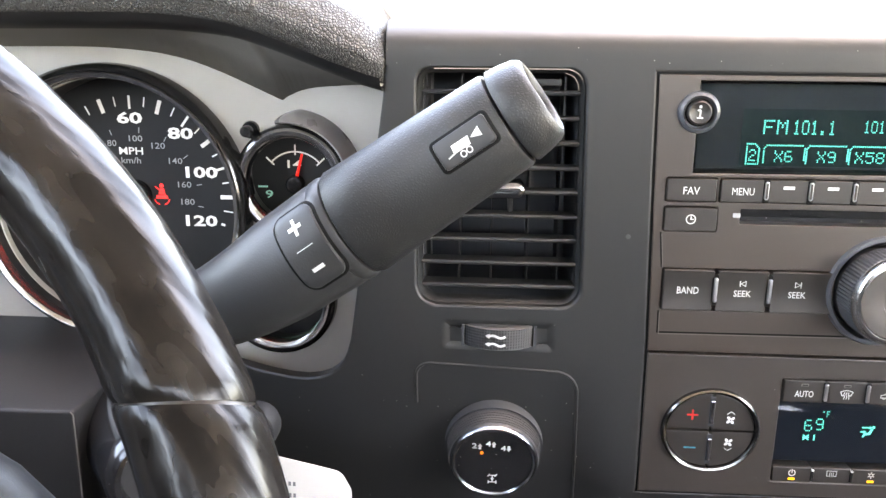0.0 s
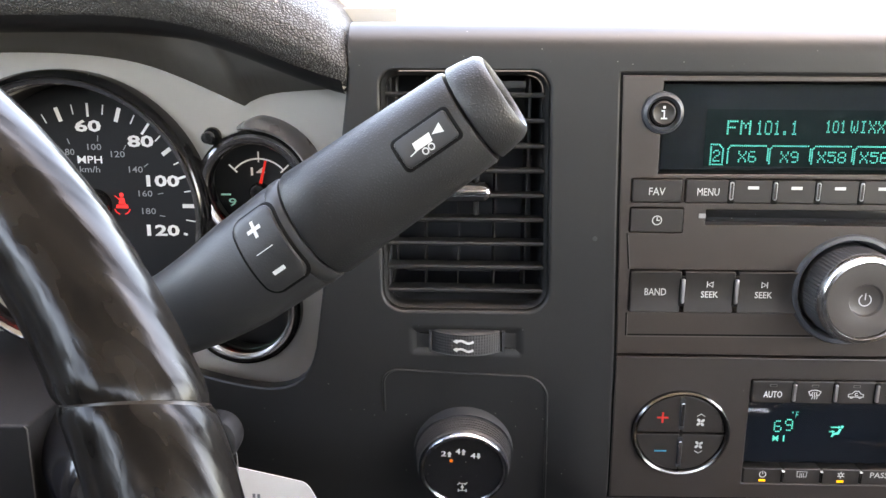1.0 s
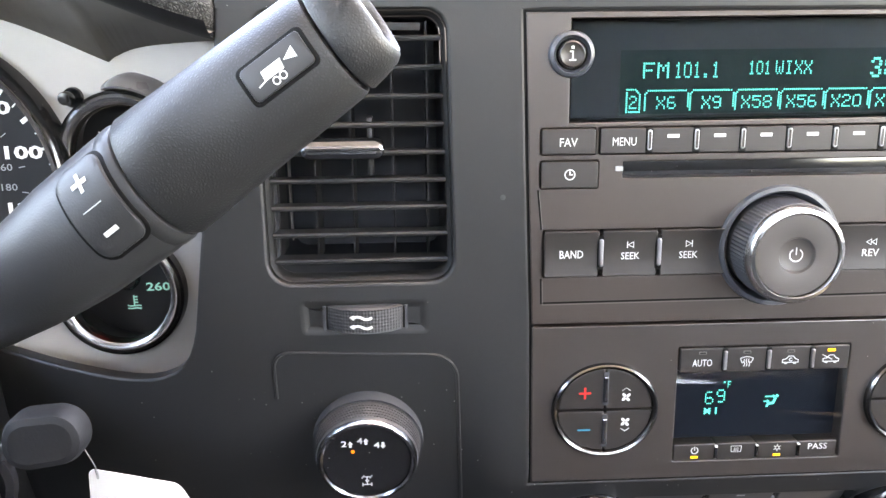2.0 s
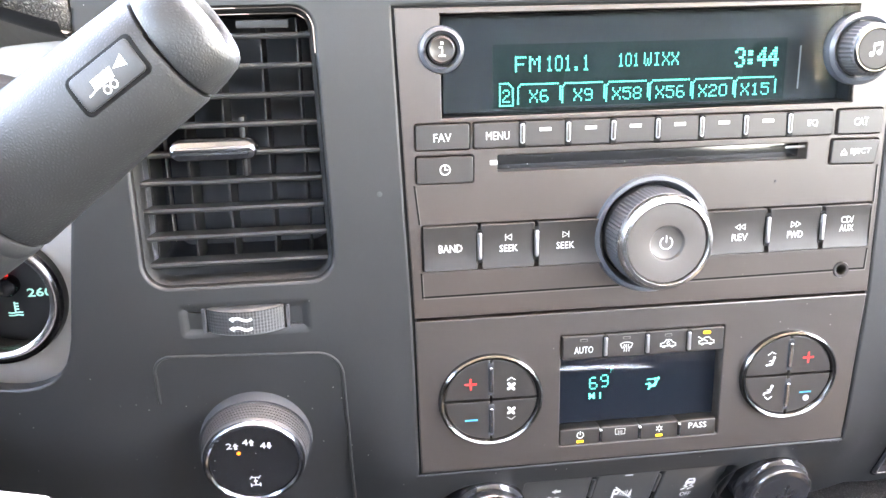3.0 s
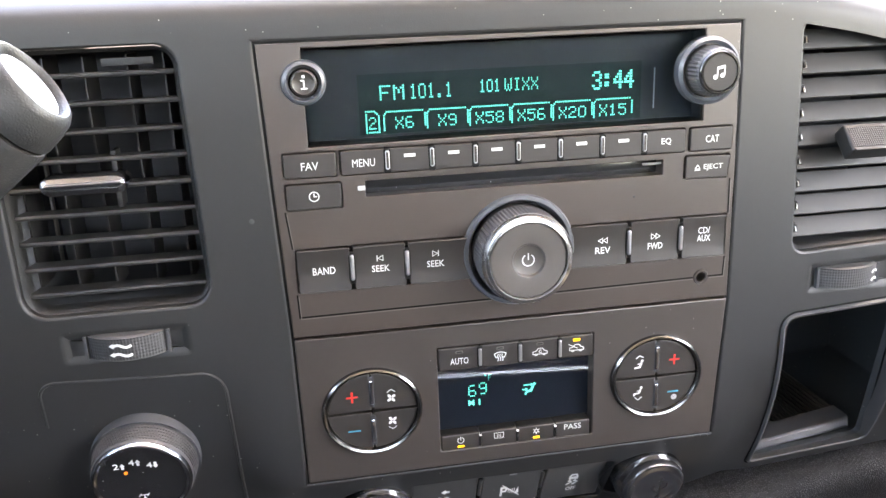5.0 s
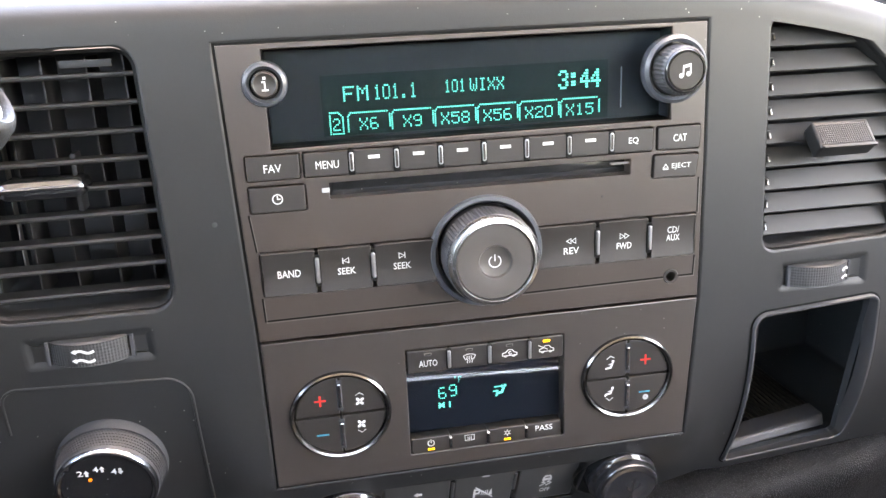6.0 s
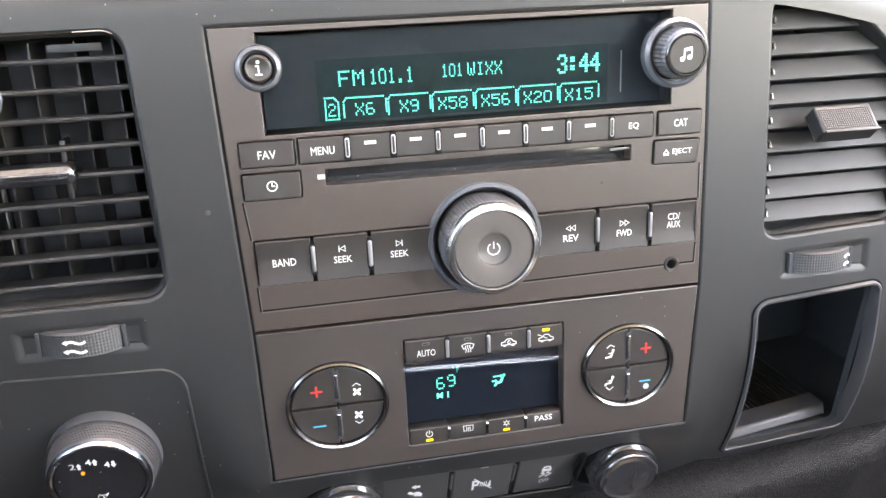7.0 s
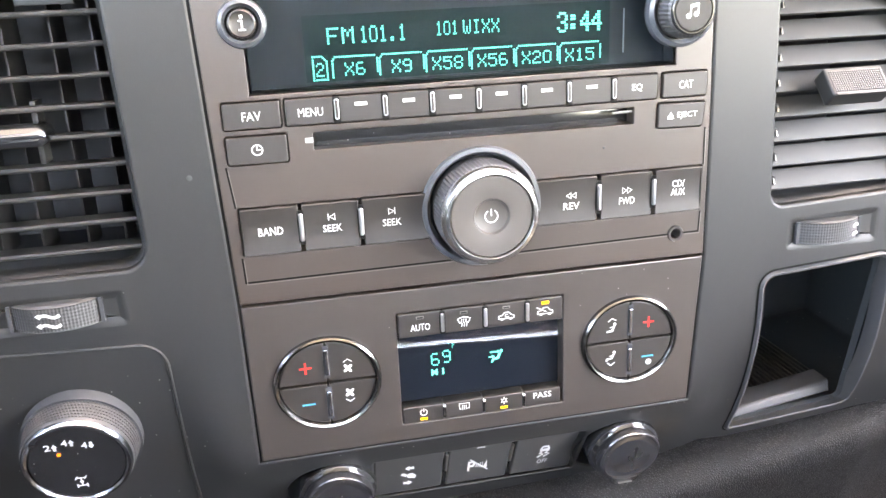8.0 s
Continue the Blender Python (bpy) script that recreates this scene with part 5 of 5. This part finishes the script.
for k, (a, c) in enumerate(zip(TX, TX[1:])):
    bt = part("top_button", slab(rect(a + 0.0002, -0.1500, c - 0.0002, -0.1390, 0.0006), -0.0012, 0.006, 0.0005), BUTTON, hv)
    x = (a + c) / 2
    if k == 0:
        part("lettering", letters("AUTO", x, -0.1456, -0.0012, 0.0032, 0.0086), WHITE, bt)
    elif k == 1:
        part("sign", strokes([[(-1.35, 0.55), (-0.7, 0.85), (0, 0.95), (0.7, 0.85), (1.35, 0.55), (0.95, -0.35), (0.5, -0.20)], [(-1.35, 0.55), (-0.95, -0.35), (-0.5, -0.20)]] + [[(d, -1.15), (d * 0.9 + 0.12, -0.6), (d * 0.9 - 0.12, -0.05), (d * 0.8, 0.45)] for d in (-0.55, 0, 0.55)], x, -0.1452, -0.0012, 0.0021, 0.00038), WHITE, bt)
    else:
        car = [[(-1.5, -0.5), (-1.5, 0.05), (-0.8, 0.2), (-0.35, 0.75), (0.5, 0.75), (0.95, 0.2), (1.5, 0.0), (1.5, -0.5), (-1.5, -0.5)], arc(-0.85, -0.5, 0.28, 180, 360), arc(0.85, -0.5, 0.28, 180, 360)]
        car += [arc(0.1, 0.05, 0.3, 60, 330)] if k == 2 else [[(-1.7, 0.9), (0.2, -0.1)]]
        part("sign", strokes(car, x, -0.1452, -0.0012, 0.0023, 0.00036), WHITE, bt)
    part("indicator", slab(rect(x - 0.0017, -0.1418, x + 0.0017, -0.1405, 0.0003), -0.0014, 0.0, 0.0001), AMBER if k == 3 else EDGE, bt, "lit amber indicator" if k == 3 else "")
    if k < 3:
        part("indicator_core", slab(rect(x - 0.0013, -0.1415, x + 0.0013, -0.1408, 0.0002), -0.0015, 0.0, 0.00005), DIAL, bt)
    if k:
        part("divider", slab(rect(a - 0.0008, -0.1488, a + 0.0008, -0.1402, 0.0005), -0.0024, 0.001, 0.0004), BAR, hv, "bright divider bar")
        part("divider_gap", slab(rect(a - 0.0012, -0.1498, a + 0.0012, -0.1392, 0.0005), -0.0014, 0.001, 0.0002), GAP, hv)
LX = [-0.0360, -0.0170, 0.0014, 0.0202, 0.0380]
for k, (a, c) in enumerate(zip(LX, LX[1:])):
    bt = part("bottom_button", slab(rect(a + 0.0002, -0.1920, c - 0.0002, -0.1842, 0.0005), -0.0006, 0.006, 0.0005), BUTTON, hv)
    x = (a + c) / 2
    if k == 0:
        part("sign", strokes([arc(0, 0, 1, 120, 420, 20), [(0, 0.1), (0, 1.2)]], x, -0.1872, -0.0006, 0.0015, 0.0004), WHITE, bt)
    elif k == 1:
        part("sign", strokes([[(-1.2, -0.7), (-1.3, 0.8), (1.3, 0.8), (1.2, -0.7), (0.7, -0.7)], [(-0.7, -0.7), (-1.2, -0.7)]] + [[(d, -0.9), (d, 0.3)] for d in (-0.45, 0, 0.45)], x, -0.1870, -0.0006, 0.0018, 0.00028), WHITE, bt)
    elif k == 2:
        part("sign", strokes([arc(0, 0, 0.55, 0, 360, 12)] + [[(0.55 * math.cos(radians(t)), 0.55 * math.sin(radians(t))), (1.1 * math.cos(radians(t)), 1.1 * math.sin(radians(t)))] for t in range(30, 390, 60)], x, -0.1870, -0.0006, 0.0015, 0.0004), WHITE, bt)
    else:
        part("lettering", letters("PASS", x, -0.1868, -0.0006, 0.0029, 0.0086), WHITE, bt)
    if k in (0, 2):
        part("indicator", slab(rect(x - 0.0016, -0.1910, x + 0.0016, -0.1899, 0.0002), -0.0008, 0.0, 0.0001), AMBER, bt, "lit amber indicator")
    if k:
        part("divider", slab(rect(a - 0.0007, -0.1912, a + 0.0007, -0.1850, 0.0004), -0.0014, 0.001, 0.0004), GLOSSBLACK, hv)
        part("divider_tip", slab(rect(a - 0.0006, -0.1856, a + 0.0006, -0.1850, 0.0002), -0.0017, 0.001, 0.0002), WHITE, hv)


# ---- air vents ----
def vent(name, loop, slats, tilt, label, y_slat, left, right, deep, vanes):
    c = (sum(p[0] for p in loop) / len(loop), sum(p[1] for p in loop) / len(loop))
    v = thing(name, (c[0], 0.03, c[1]), label, "air vent", "dashboard air vents")
    b = bmesh.new()
    rings = [[b.verts.new((x, y, z)) for x, z in shrunk(loop, d)] for d, y in ((0.0004, 0.0030), (0.0018, 0.0050), (0.0022, 0.0110))]
    bands(b, rings)
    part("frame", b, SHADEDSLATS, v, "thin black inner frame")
    b = bmesh.new()
    rings = [[b.verts.new((x, y, z)) for x, z in shrunk(loop, d)] for d, y in ((0.0024, 0.0105), (0.0030, 0.0600))]
    bands(b, rings)
    b.faces.new(rings[-1])
    part("duct", b, DUCT, v)
    first = None
    for k, z in enumerate(slats):
        x0, x1 = left(z) + 0.0008, right(z) - 0.0008
        b = bmesh.new()
        prof = [(0, -0.0009), (-0.0008, -0.0005), (-0.0010, 0.0002), (-0.0006, 0.0009), (0.0004, 0.0011), (deep, 0.0005), (deep, -0.0004), (0.0004, -0.0011)]
        ct, st = math.cos(tilt), math.sin(tilt)
        rows = [[b.verts.new((x, y_slat + py * ct - pz * st, z + py * st + pz * ct)) for py, pz in prof] for x in (x0, (x0 + x1) / 2, x1)]
        bands(b, rows)
        b.faces.new(rows[0])
        b.faces.new(rows[-1])
        # tipped slats take the darker copy, their shade being in the colour
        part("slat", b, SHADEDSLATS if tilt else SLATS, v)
        if tilt:
            part("pin_notch", box(x0 + 0.0006, y_slat - 0.0006, z + 0.0016, x0 + 0.0034, y_slat + 0.0040, z + 0.0056), DIAL, v)
            pin = sweep([(x0 + 0.0022, y_slat - 0.0016, z + 0.0024), (x0 + 0.0020, y_slat - 0.0012, z + 0.0050)], [0.0009, 0.0005], 10)
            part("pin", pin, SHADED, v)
        else:
            part("pin", lathe([(0.0, -0.0010), (0.0003, -0.0008), (0.0004, 0.002)], x0, z + 0.0030, 10, y_slat + 0.004), SHADED, v)
    for x in vanes:
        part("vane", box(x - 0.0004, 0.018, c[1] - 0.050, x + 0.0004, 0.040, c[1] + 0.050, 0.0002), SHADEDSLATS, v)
    return v


lv = vent("air_vent", VENT_L, [-0.0090 - 0.01123 * i for i in range(9)], 0.0, "dark air vent with level slats and chrome tab", 0.0060,
          lambda z: -0.2078 - z * -0.012, lambda z: -0.1352 - z * 0.024, 0.011, [-0.2058, -0.1898, -0.1742, -0.1570, -0.1425])
part("tab", slab(rect(-0.1936, -0.0558, -0.1598, -0.0476, 0.0040, 6), -0.0022, 0.010, 0.0026), SMOKED, lv, "dark chrome sliding tab")
# raised strip that shapes a highlight along the tab
part("tab_shine", slab(rect(-0.1920, -0.0523, -0.1613, -0.0503, 0.001, 4), -0.0028, 0.0, 0.0006), SMOKED, lv, "strip added as shine on the tab")
part("tab_fork", box(-0.1672, 0.010, -0.0640, -0.1650, 0.020, -0.0400, 0.0006), BEZEL, lv)
part("label_plate", box(-0.1650, 0.009, -0.0060, -0.1450, 0.0100, -0.0030, 0.0002), SHADEDSLATS, lv)
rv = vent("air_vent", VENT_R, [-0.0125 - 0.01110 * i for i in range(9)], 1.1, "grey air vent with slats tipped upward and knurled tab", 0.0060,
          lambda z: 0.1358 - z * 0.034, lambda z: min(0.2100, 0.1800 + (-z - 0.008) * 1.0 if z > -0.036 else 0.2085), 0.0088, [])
tb = bmesh.new()
tab_at = Matrix.Translation((0.1715, -0.0035, -0.0552)) @ Matrix.Rotation(radians(-42), 4, "X")
box(-0.0142, -0.0040, -0.0072, 0.0142, 0.0045, 0.0072, 0.0014, tb, 4)
box(-0.0136, -0.0052, -0.0078, 0.0136, -0.0036, -0.0064, 0.0006, tb, 2)
bmesh.ops.transform(tb, matrix=tab_at, verts=tb.verts)
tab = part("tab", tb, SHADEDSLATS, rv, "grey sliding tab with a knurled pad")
kb = bmesh.new()
for i in range(24):
    for j in range(10):
        x, z = -0.0127 + i * 0.00107, -0.0052 + j * 0.00107
        box(x, -0.0044, z, x + 0.0007, -0.0039, z + 0.0007, 0, kb)
bmesh.ops.transform(kb, matrix=tab_at, verts=kb.verts)
part("knurled_pad", kb, SLATS, tab)


def thumbwheel(name, loop, cx, cz, half, wave, label):
    t = thing(name, (cx, 0.01, cz), label, "thumbwheel", "vent thumbwheels")
    b = bmesh.new()
    rings = [[b.verts.new((x, y, z)) for x, z in shrunk(loop, d)] for d, y in ((-0.0016, -0.0001), (-0.0006, 0.0000), (0.0004, 0.0003), (0.0014, 0.0008), (0.0022, 0.0010))]
    bands(b, rings)
    mark = b.faces.layers.int.new("flat")
    b.faces.new(rings[-1])[mark] = 1
    part("recess", b, BEZEL, t)
    R = 0.0225
    yc = R - 0.0062
    a0 = math.asin(half / R)
    b = bmesh.new()
    n, m = 56, 16
    rows = []
    for j in range(m + 1):
        z = cz - 0.0056 + 0.0112 * j / m
        edge = 0.0012 if j in (0, m) else 0.0
        rows.append([b.verts.new((cx + (R - edge + 0.00026 * ((i % 2) and (0 < j < m) and (j % 2))) * math.sin(-a0 + 2 * a0 * i / n), yc - (R - edge + 0.00026 * ((i % 2) and (0 < j < m) and (j % 2))) * math.cos(-a0 + 2 * a0 * i / n), z)) for i in range(n + 1)])
    bands(b, rows, closed=False)
    for row in (rows[0], rows[-1]):
        back = [b.verts.new((v.co.x, yc, v.co.z)) for v in row]
        bands(b, [row, back], closed=False)
    part("wheel", b, SLATS, t, "knurled wheel", smooth=20)
    # dark plates at both ends of the wheel, put there as its shading
    for s in (-1, 1):
        part("gap", box(cx + s * (half + 0.0005) - 0.0007, -0.0008, cz - 0.0052, cx + s * (half + 0.0005) + 0.0007, 0.0030, cz + 0.0052), DARK, t)
    for dz in (0.0018, -0.0022):
        s = []
        for i in range(9):
            u = -0.0036 + 0.0072 * i / 8
            s.append((u, dz + 0.0006 * math.sin(i / 8 * 2 * math.pi)))
        w = strokes([s], 0, 0, 0, 1.0, 0.0011, [[(-0.0034, dz + 0.0013), (-0.0054, dz + 0.0001), (-0.0034, dz - 0.0011)]])
        for v in w.verts:
            a = (v.co.x + wave) / R
            v.co = (cx + (R + 0.0005) * math.sin(a), yc - (R + 0.0005) * math.cos(a), cz + v.co.z)
        part("sign", w, WHITE, t)
    return t


thumbwheel("vent_thumbwheel", WHEEL_L, -0.1697, -0.1217, 0.0165, -0.001, "knurled black vent thumbwheel with white wave signs")
thumbwheel("vent_thumbwheel", WHEEL_R, 0.1695, -0.1222, 0.0155, 0.0150, "knurled grey vent thumbwheel turned to one side")

# ---- four wheel drive switch ----
fw = thing("drive_mode_switch", (-0.1706, 0.0040, -0.1795), "black rotary drive mode switch with chrome ring", "rotary switch")
plate_loop = rounded([(-0.2090, -0.1362), (-0.2070, -0.2420), (-0.1285, -0.2480), (-0.1318, -0.1395)], [0.006, 0.001, 0.001, 0.010], 7)
edge = [(x, bend(x, z) - 0.0003, z) for x, z in dense(plate_loop, 0.008) if z > -0.165 or x > -0.15]
k = max(range(len(edge)), key=lambda i: (Vector(edge[i]) - Vector(edge[i - 1])).length)
edge = edge[k:] + edge[:k]
part("plate_edge", sweep(edge, [0.0007] * len(edge), 8, Vector((0, 1, 0))), BEZEL, bezel)
DK, YK = (-0.1706, -0.1795), -0.0100
part("knob_gap", lathe([(0.0215, 0.0010), (0.0240, 0.0010), (0.0243, 0.0120)], *DK, 72), DARK, fw)
part("knob", lathe([(0.0227, 0.0120), (0.0227, 0.0030), (0.0215, -0.0076), (0.0212, -0.0090)], *DK, 180, 0, 1.0, None, 0.012, (1, 2)), KNURL, fw, "finely knurled black knob")
kb = bmesh.new()
for j in range(12):
    for i in range(110):
        a = 2 * math.pi * (i + 0.5 * (j % 2)) / 110
        y = 0.0104 - 0.00155 * j
        rr = 0.0229 - 0.115 * max(0.0, 0.0030 - y)
        c0 = Vector((DK[0] + rr * math.cos(a), y, DK[1] + rr * math.sin(a)))
        box(-0.00042, -0.0006, -0.0003, 0.00042, 0.0006, 0.0003, 0, kb)
        bmesh.ops.transform(kb, matrix=Matrix.Translation(c0) @ Matrix.Rotation(-(a - math.pi / 2), 4, "Y"), verts=list(kb.verts)[-8:])
part("knurling", kb, KNURL, fw)
part("chrome_ring", lathe([(0.0213, -0.0080), (0.0212, -0.0098), (0.0205, -0.0110), (0.0196, -0.0112), (0.0188, -0.0105), (0.0186, -0.0085)], *DK, 72), SMOKED, fw, "smoked chrome ring")
part("chrome_nick", box(DK[0] - 0.0152, YK - 0.0014, DK[1] + 0.0122, DK[0] - 0.0126, YK - 0.0006, DK[1] + 0.0140, 0.0003), GLOSSBLACK, fw)
kf = part("knob_face", lathe([(0.0, YK + 0.0002), (0.0184, YK), (0.0187, YK + 0.002)], *DK, 56), GLOSSBLACK, fw)
for body, dx, dz, s in (("2", -0.0093, 0.0097, 1), ("4", -0.0027, 0.0111, 1), ("4", 0.0044, 0.0087, -1)):
    part("lettering", letters(body, DK[0] + dx, DK[1] + dz, YK, 0.0031, 0.0024, bold=0.014), WHITE, kf)
    part("arrow", strokes([[(0, -0.9 * s), (0, 0.2 * s)]], DK[0] + dx + 0.0026, DK[1] + dz - 0.0003, YK, 0.0015, 0.0012, [[(-0.80, 0.0), (0.80, 0.0), (0, 1.1 * s)]]), WHITE, kf)
part("indicator", lathe([(0.0, 0.0), (0.0008, 0.0), (0.0008, 0.0004)], DK[0] - 0.0058, DK[1] + 0.0056, 12, YK - 0.0004), ORANGE, kf, "lit orange dot")
part("sign", strokes([[(-0.75, 1), (0.75, 1)], [(0, 1), (0, 0.28)], [(0, -0.28), (0, -1)], [(-0.75, -1), (0.75, -1)], [(-1.05, 0.65), (-0.60, 1.35)], [(0.60, 0.65), (1.05, 1.35)], [(-0.9, -1.4), (-0.9, -0.6)], [(0.9, -1.4), (0.9, -0.6)], [(-0.3, 0), (0, 0.3), (0.3, 0), (0, -0.3), (-0.3, 0)]], DK[0] - 0.0004, DK[1] - 0.0104, YK, 0.0021, 0.00045), WHITE, kf)
fw.matrix_basis = TILT @ Matrix.Translation((-0.1706, 0.0040, -0.1795)) @ Matrix.Rotation(0.22, 4, "X")

# ---- lower switches and sockets ----
def lean(bm, k=0.55, z0=-0.2285, y0=0.0190):
    for v in bm.verts:
        v.co.y += y0 + k * (z0 - v.co.z)
    return bm


def tall(bm, z0=-0.2338, k=1.3):
    """Draws a sign out along the leaning face."""
    for v in bm.verts:
        v.co.z = z0 + (v.co.z - z0) * k
    return bm


SX = [(-0.0496, -0.0152), (-0.0132, 0.0186), (0.0206, 0.0530)]
labels = ("black switch with a white pedal sign", "black switch with a white parking sensor sign", "black switch with a white skidding car sign")
for k, (a, c) in enumerate(SX):
    sw = thing("dash_switch", ((a + c) / 2, 0.02, -0.2285), labels[k], "switch", "row of lower switches")
    part("rocker", lean(slab(rect(a, -0.2475, c, -0.2145, 0.001), 0.0, 0.010, 0.0010)), SWITCH, sw)
    x, z, s = (a + c) / 2, -0.2335, 0.0024
    if k == 0:
        ic = strokes([[(0.1, 2.0), (0.85, 2.0)], [(-0.1, -2.0), (-0.85, -2.0)]], x, z, 0, s, 0.0014, [[(-0.85, 2.0), (0.1, 2.65), (0.1, 1.35)], [(0.85, -2.0), (-0.1, -1.35), (-0.1, -2.65)],
                      [(-1.7, 0.35), (-1.2, 0.85), (-0.15, 0.25), (-0.55, -0.30)], [(-0.35, 0.15), (0.1, 0.55), (0.8, 0.50), (1.6, -0.2), (1.35, -0.95), (0.6, -0.75), (0.1, -0.75), (-0.3, -0.45)]])
    elif k == 1:
        ic = strokes([[(-2.0, -1.3), (-2.0, 1.0), (-1.1, 1.0), (-0.85, 0.5), (-1.1, -0.1), (-2.0, -0.1)]], x, z, 0, s, 0.0011, [[(1.1, -0.95), (2.0, -0.95), (1.75, 0.95)]])
        part("slash", lean(tall(strokes([[(-1.9, 1.75), (2.2, -1.6)]], x, z, -0.0001, s, 0.0006))), WHITE, sw)
        for d in (0.0, 0.42, 0.84, 1.26):
            part("wave", lean(tall(strokes([[(-0.45 + d, -0.45 - d * 0.3), (-0.30 + d, 0.0), (-0.40 + d, 0.35 + d * 0.25)]], x, z, -0.0001, s, 0.0004))), WHITE, sw)
    else:
        ic = strokes([[(-0.85, 0.6), (-0.85, 1.2), (-0.55, 1.8), (0.55, 1.8), (0.85, 1.2), (0.85, 0.6)], [(-0.9, 1.05), (0.9, 1.05)], [(-0.6, 0.35), (-0.9, 0.0), (-0.2, -0.3), (-1.3, -0.9)], [(0.6, 0.35), (0.3, 0.0), (1.2, -0.3), (0.1, -0.9)]], x, z + 0.001, 0, s, 0.0009, [[(-0.9, 0.55), (0.9, 0.55), (0.9, 1.1), (-0.9, 1.1)]])
        part("lettering", lean(tall(letters("OFF", x, z - 0.0042, -0.0001, 0.0025, 0.0056))), WHITE, sw)
    part("sign", lean(tall(ic)), WHITE, sw)
    if k == 1:
        part("indicator", lean(slab(rect(x - 0.002, -0.2192, x + 0.002, -0.2184, 0.0002), -0.0002, 0.0, 0.0001)), GREYINK, sw)
for x in (-0.0140, 0.0190):
    dv = thing("switch_divider", (x, 0.02, -0.2285), "black switch divider with a bright inlay", "divider", "switch dividers")
    part("bar", lean(slab(rect(x - 0.0010, -0.2475, x + 0.0010, -0.2145, 0.0006), 0.0010, 0.008, 0.0004)), GLOSSBLACK, dv)
    part("inlay", lean(slab(rect(x - 0.0008, -0.2345, x + 0.0008, -0.2205, 0.0006), -0.0006, 0.004, 0.0005)), BAR, dv, "bright inlay")
structure("switch_backing", lean(box(-0.0515, 0.010, -0.2490, 0.0550, 0.013, -0.2130)), DARK, "black backing behind the lower switches", "panel")
for c, loop, lab in (((-0.0675, -0.2280), OUT_L, "round black power socket cap"), ((0.0742, -0.2285), OUT_R, "round black socket cap with a trident sign")):
    o = thing("power_socket", (c[0], 0.02, c[1]), lab, "power socket", "power sockets")
    b = bmesh.new()
    rings = [[b.verts.new((x, bend(x, z) + y, z)) for x, z in shrunk(loop, d)] for d, y in ((0.0004, 0.001), (0.001, 0.006), (0.002, 0.020))]
    bands(b, rings)
    b.faces.new(rings[-1])
    part("well", b, DARK, o)
    cap = lathe([(0.0, -0.0002), (0.0100, 0.0000), (0.0126, 0.0003), (0.0140, -0.0004), (0.0152, 0.0000), (0.0160, 0.0014), (0.0164, 0.0050), (0.0160, 0.0058), (0.0166, 0.0064), (0.0176, 0.0072), (0.0181, 0.0088), (0.0181, 0.0120), (0.0172, 0.0340)], *c, 64, 0.0005)
    part("cap", lean(cap, 0.30, c[1], 0.0), RUBBER, o, "glossy black rubber cap")
    part("pull_lip", lean(slab(rect(c[0] - 0.0072, c[1] - 0.0192, c[0] + 0.0072, c[1] - 0.0120, 0.0024), 0.0010, 0.009, 0.0012), 0.30, c[1], 0.0), RUBBER, o)
    if c[0] > 0:
        sx, sz = c[0] + 0.0022, c[1] - 0.0012
        part("sign", lean(strokes([[(0, -2.2), (0, 2.2)], [(0, -1.0), (-1.2, 0.0), (-1.2, 0.8)], [(0, -0.4), (1.2, 0.5), (1.2, 1.3)]], sx, sz, 0.0002, 0.0028, 0.0009, [[(-0.5, 2.0), (0.5, 2.0), (0, 3.0)], arc(0, -2.4, 0.5, 0, 330)]), 0.30, c[1], 0.0), DIAL, o)
        part("lip_line", lean(box(c[0] - 0.0035, 0.0002, c[1] - 0.0178, c[0] + 0.0035, 0.0012, c[1] - 0.0170), 0.30, c[1], 0.0), EDGE, o)

# ---- storage cubby ----
cub = thing("storage_cubby", (0.171, 0.08, -0.22), "open dark storage cubby in the dashboard with ribbed floor", "cubby")
b = bmesh.new()
rings = [[b.verts.new((x + max(0.0, x - 0.1705) * w, bend(x, z) * (1 - f) + y, z + (0.004 if (f and z < -0.18) else 0))) for x, z in shrunk(CUBBY, d)] for d, y, f, w in ((0.0005, 0.003, 0, 0), (0.0012, 0.007, 0, 0), (0.0014, 0.0075, 0, 1.6), (0.0024, 0.120, 1, 1.6))]
bands(b, rings)
b.faces.new(rings[-1])
part("box", b, CUBBYSKIN, cub)
b = bmesh.new()
rows = []
for d, y in ((-0.0017, 0.0003), (-0.0015, -0.0012), (-0.0009, -0.0019), (0.0000, -0.0018), (0.0005, -0.0010), (0.0007, 0.0070)):
    rows.append([b.verts.new((x, bend(x, z) + y, z)) for x, z in shrunk(dense(CUBBY, 0.006), d)])
bands(b, rows)
part("rim", b, KNURL, cub, "thin raised rim")
b = bmesh.new()
bands(b, [[b.verts.new((x, bend(x, z) - 0.0002, z)) for x, z in shrunk(dense(CUBBY, 0.006), d)] for d in (-0.0027, -0.0016)])
part("rim_groove", b, GAP, cub)
b = slab([(0.1400, -0.2342), (0.2035, -0.2266), (0.2035, -0.2203), (0.1402, -0.2284)], 0.0, 0.014, 0.0016)
for v in b.verts:
    v.co.y += 0.0265 + 0.25 * (v.co.z + 0.2350)
part("sill", b, KNURL, cub, "raised sill")
for i in range(23):
    part("rib", box(0.1410 + i * 0.0028, 0.0420, -0.2350 + i * 0.0003, 0.1410 + i * 0.0028 + 0.0012, 0.112, -0.2285 + i * 0.0003), BUTTON, cub)
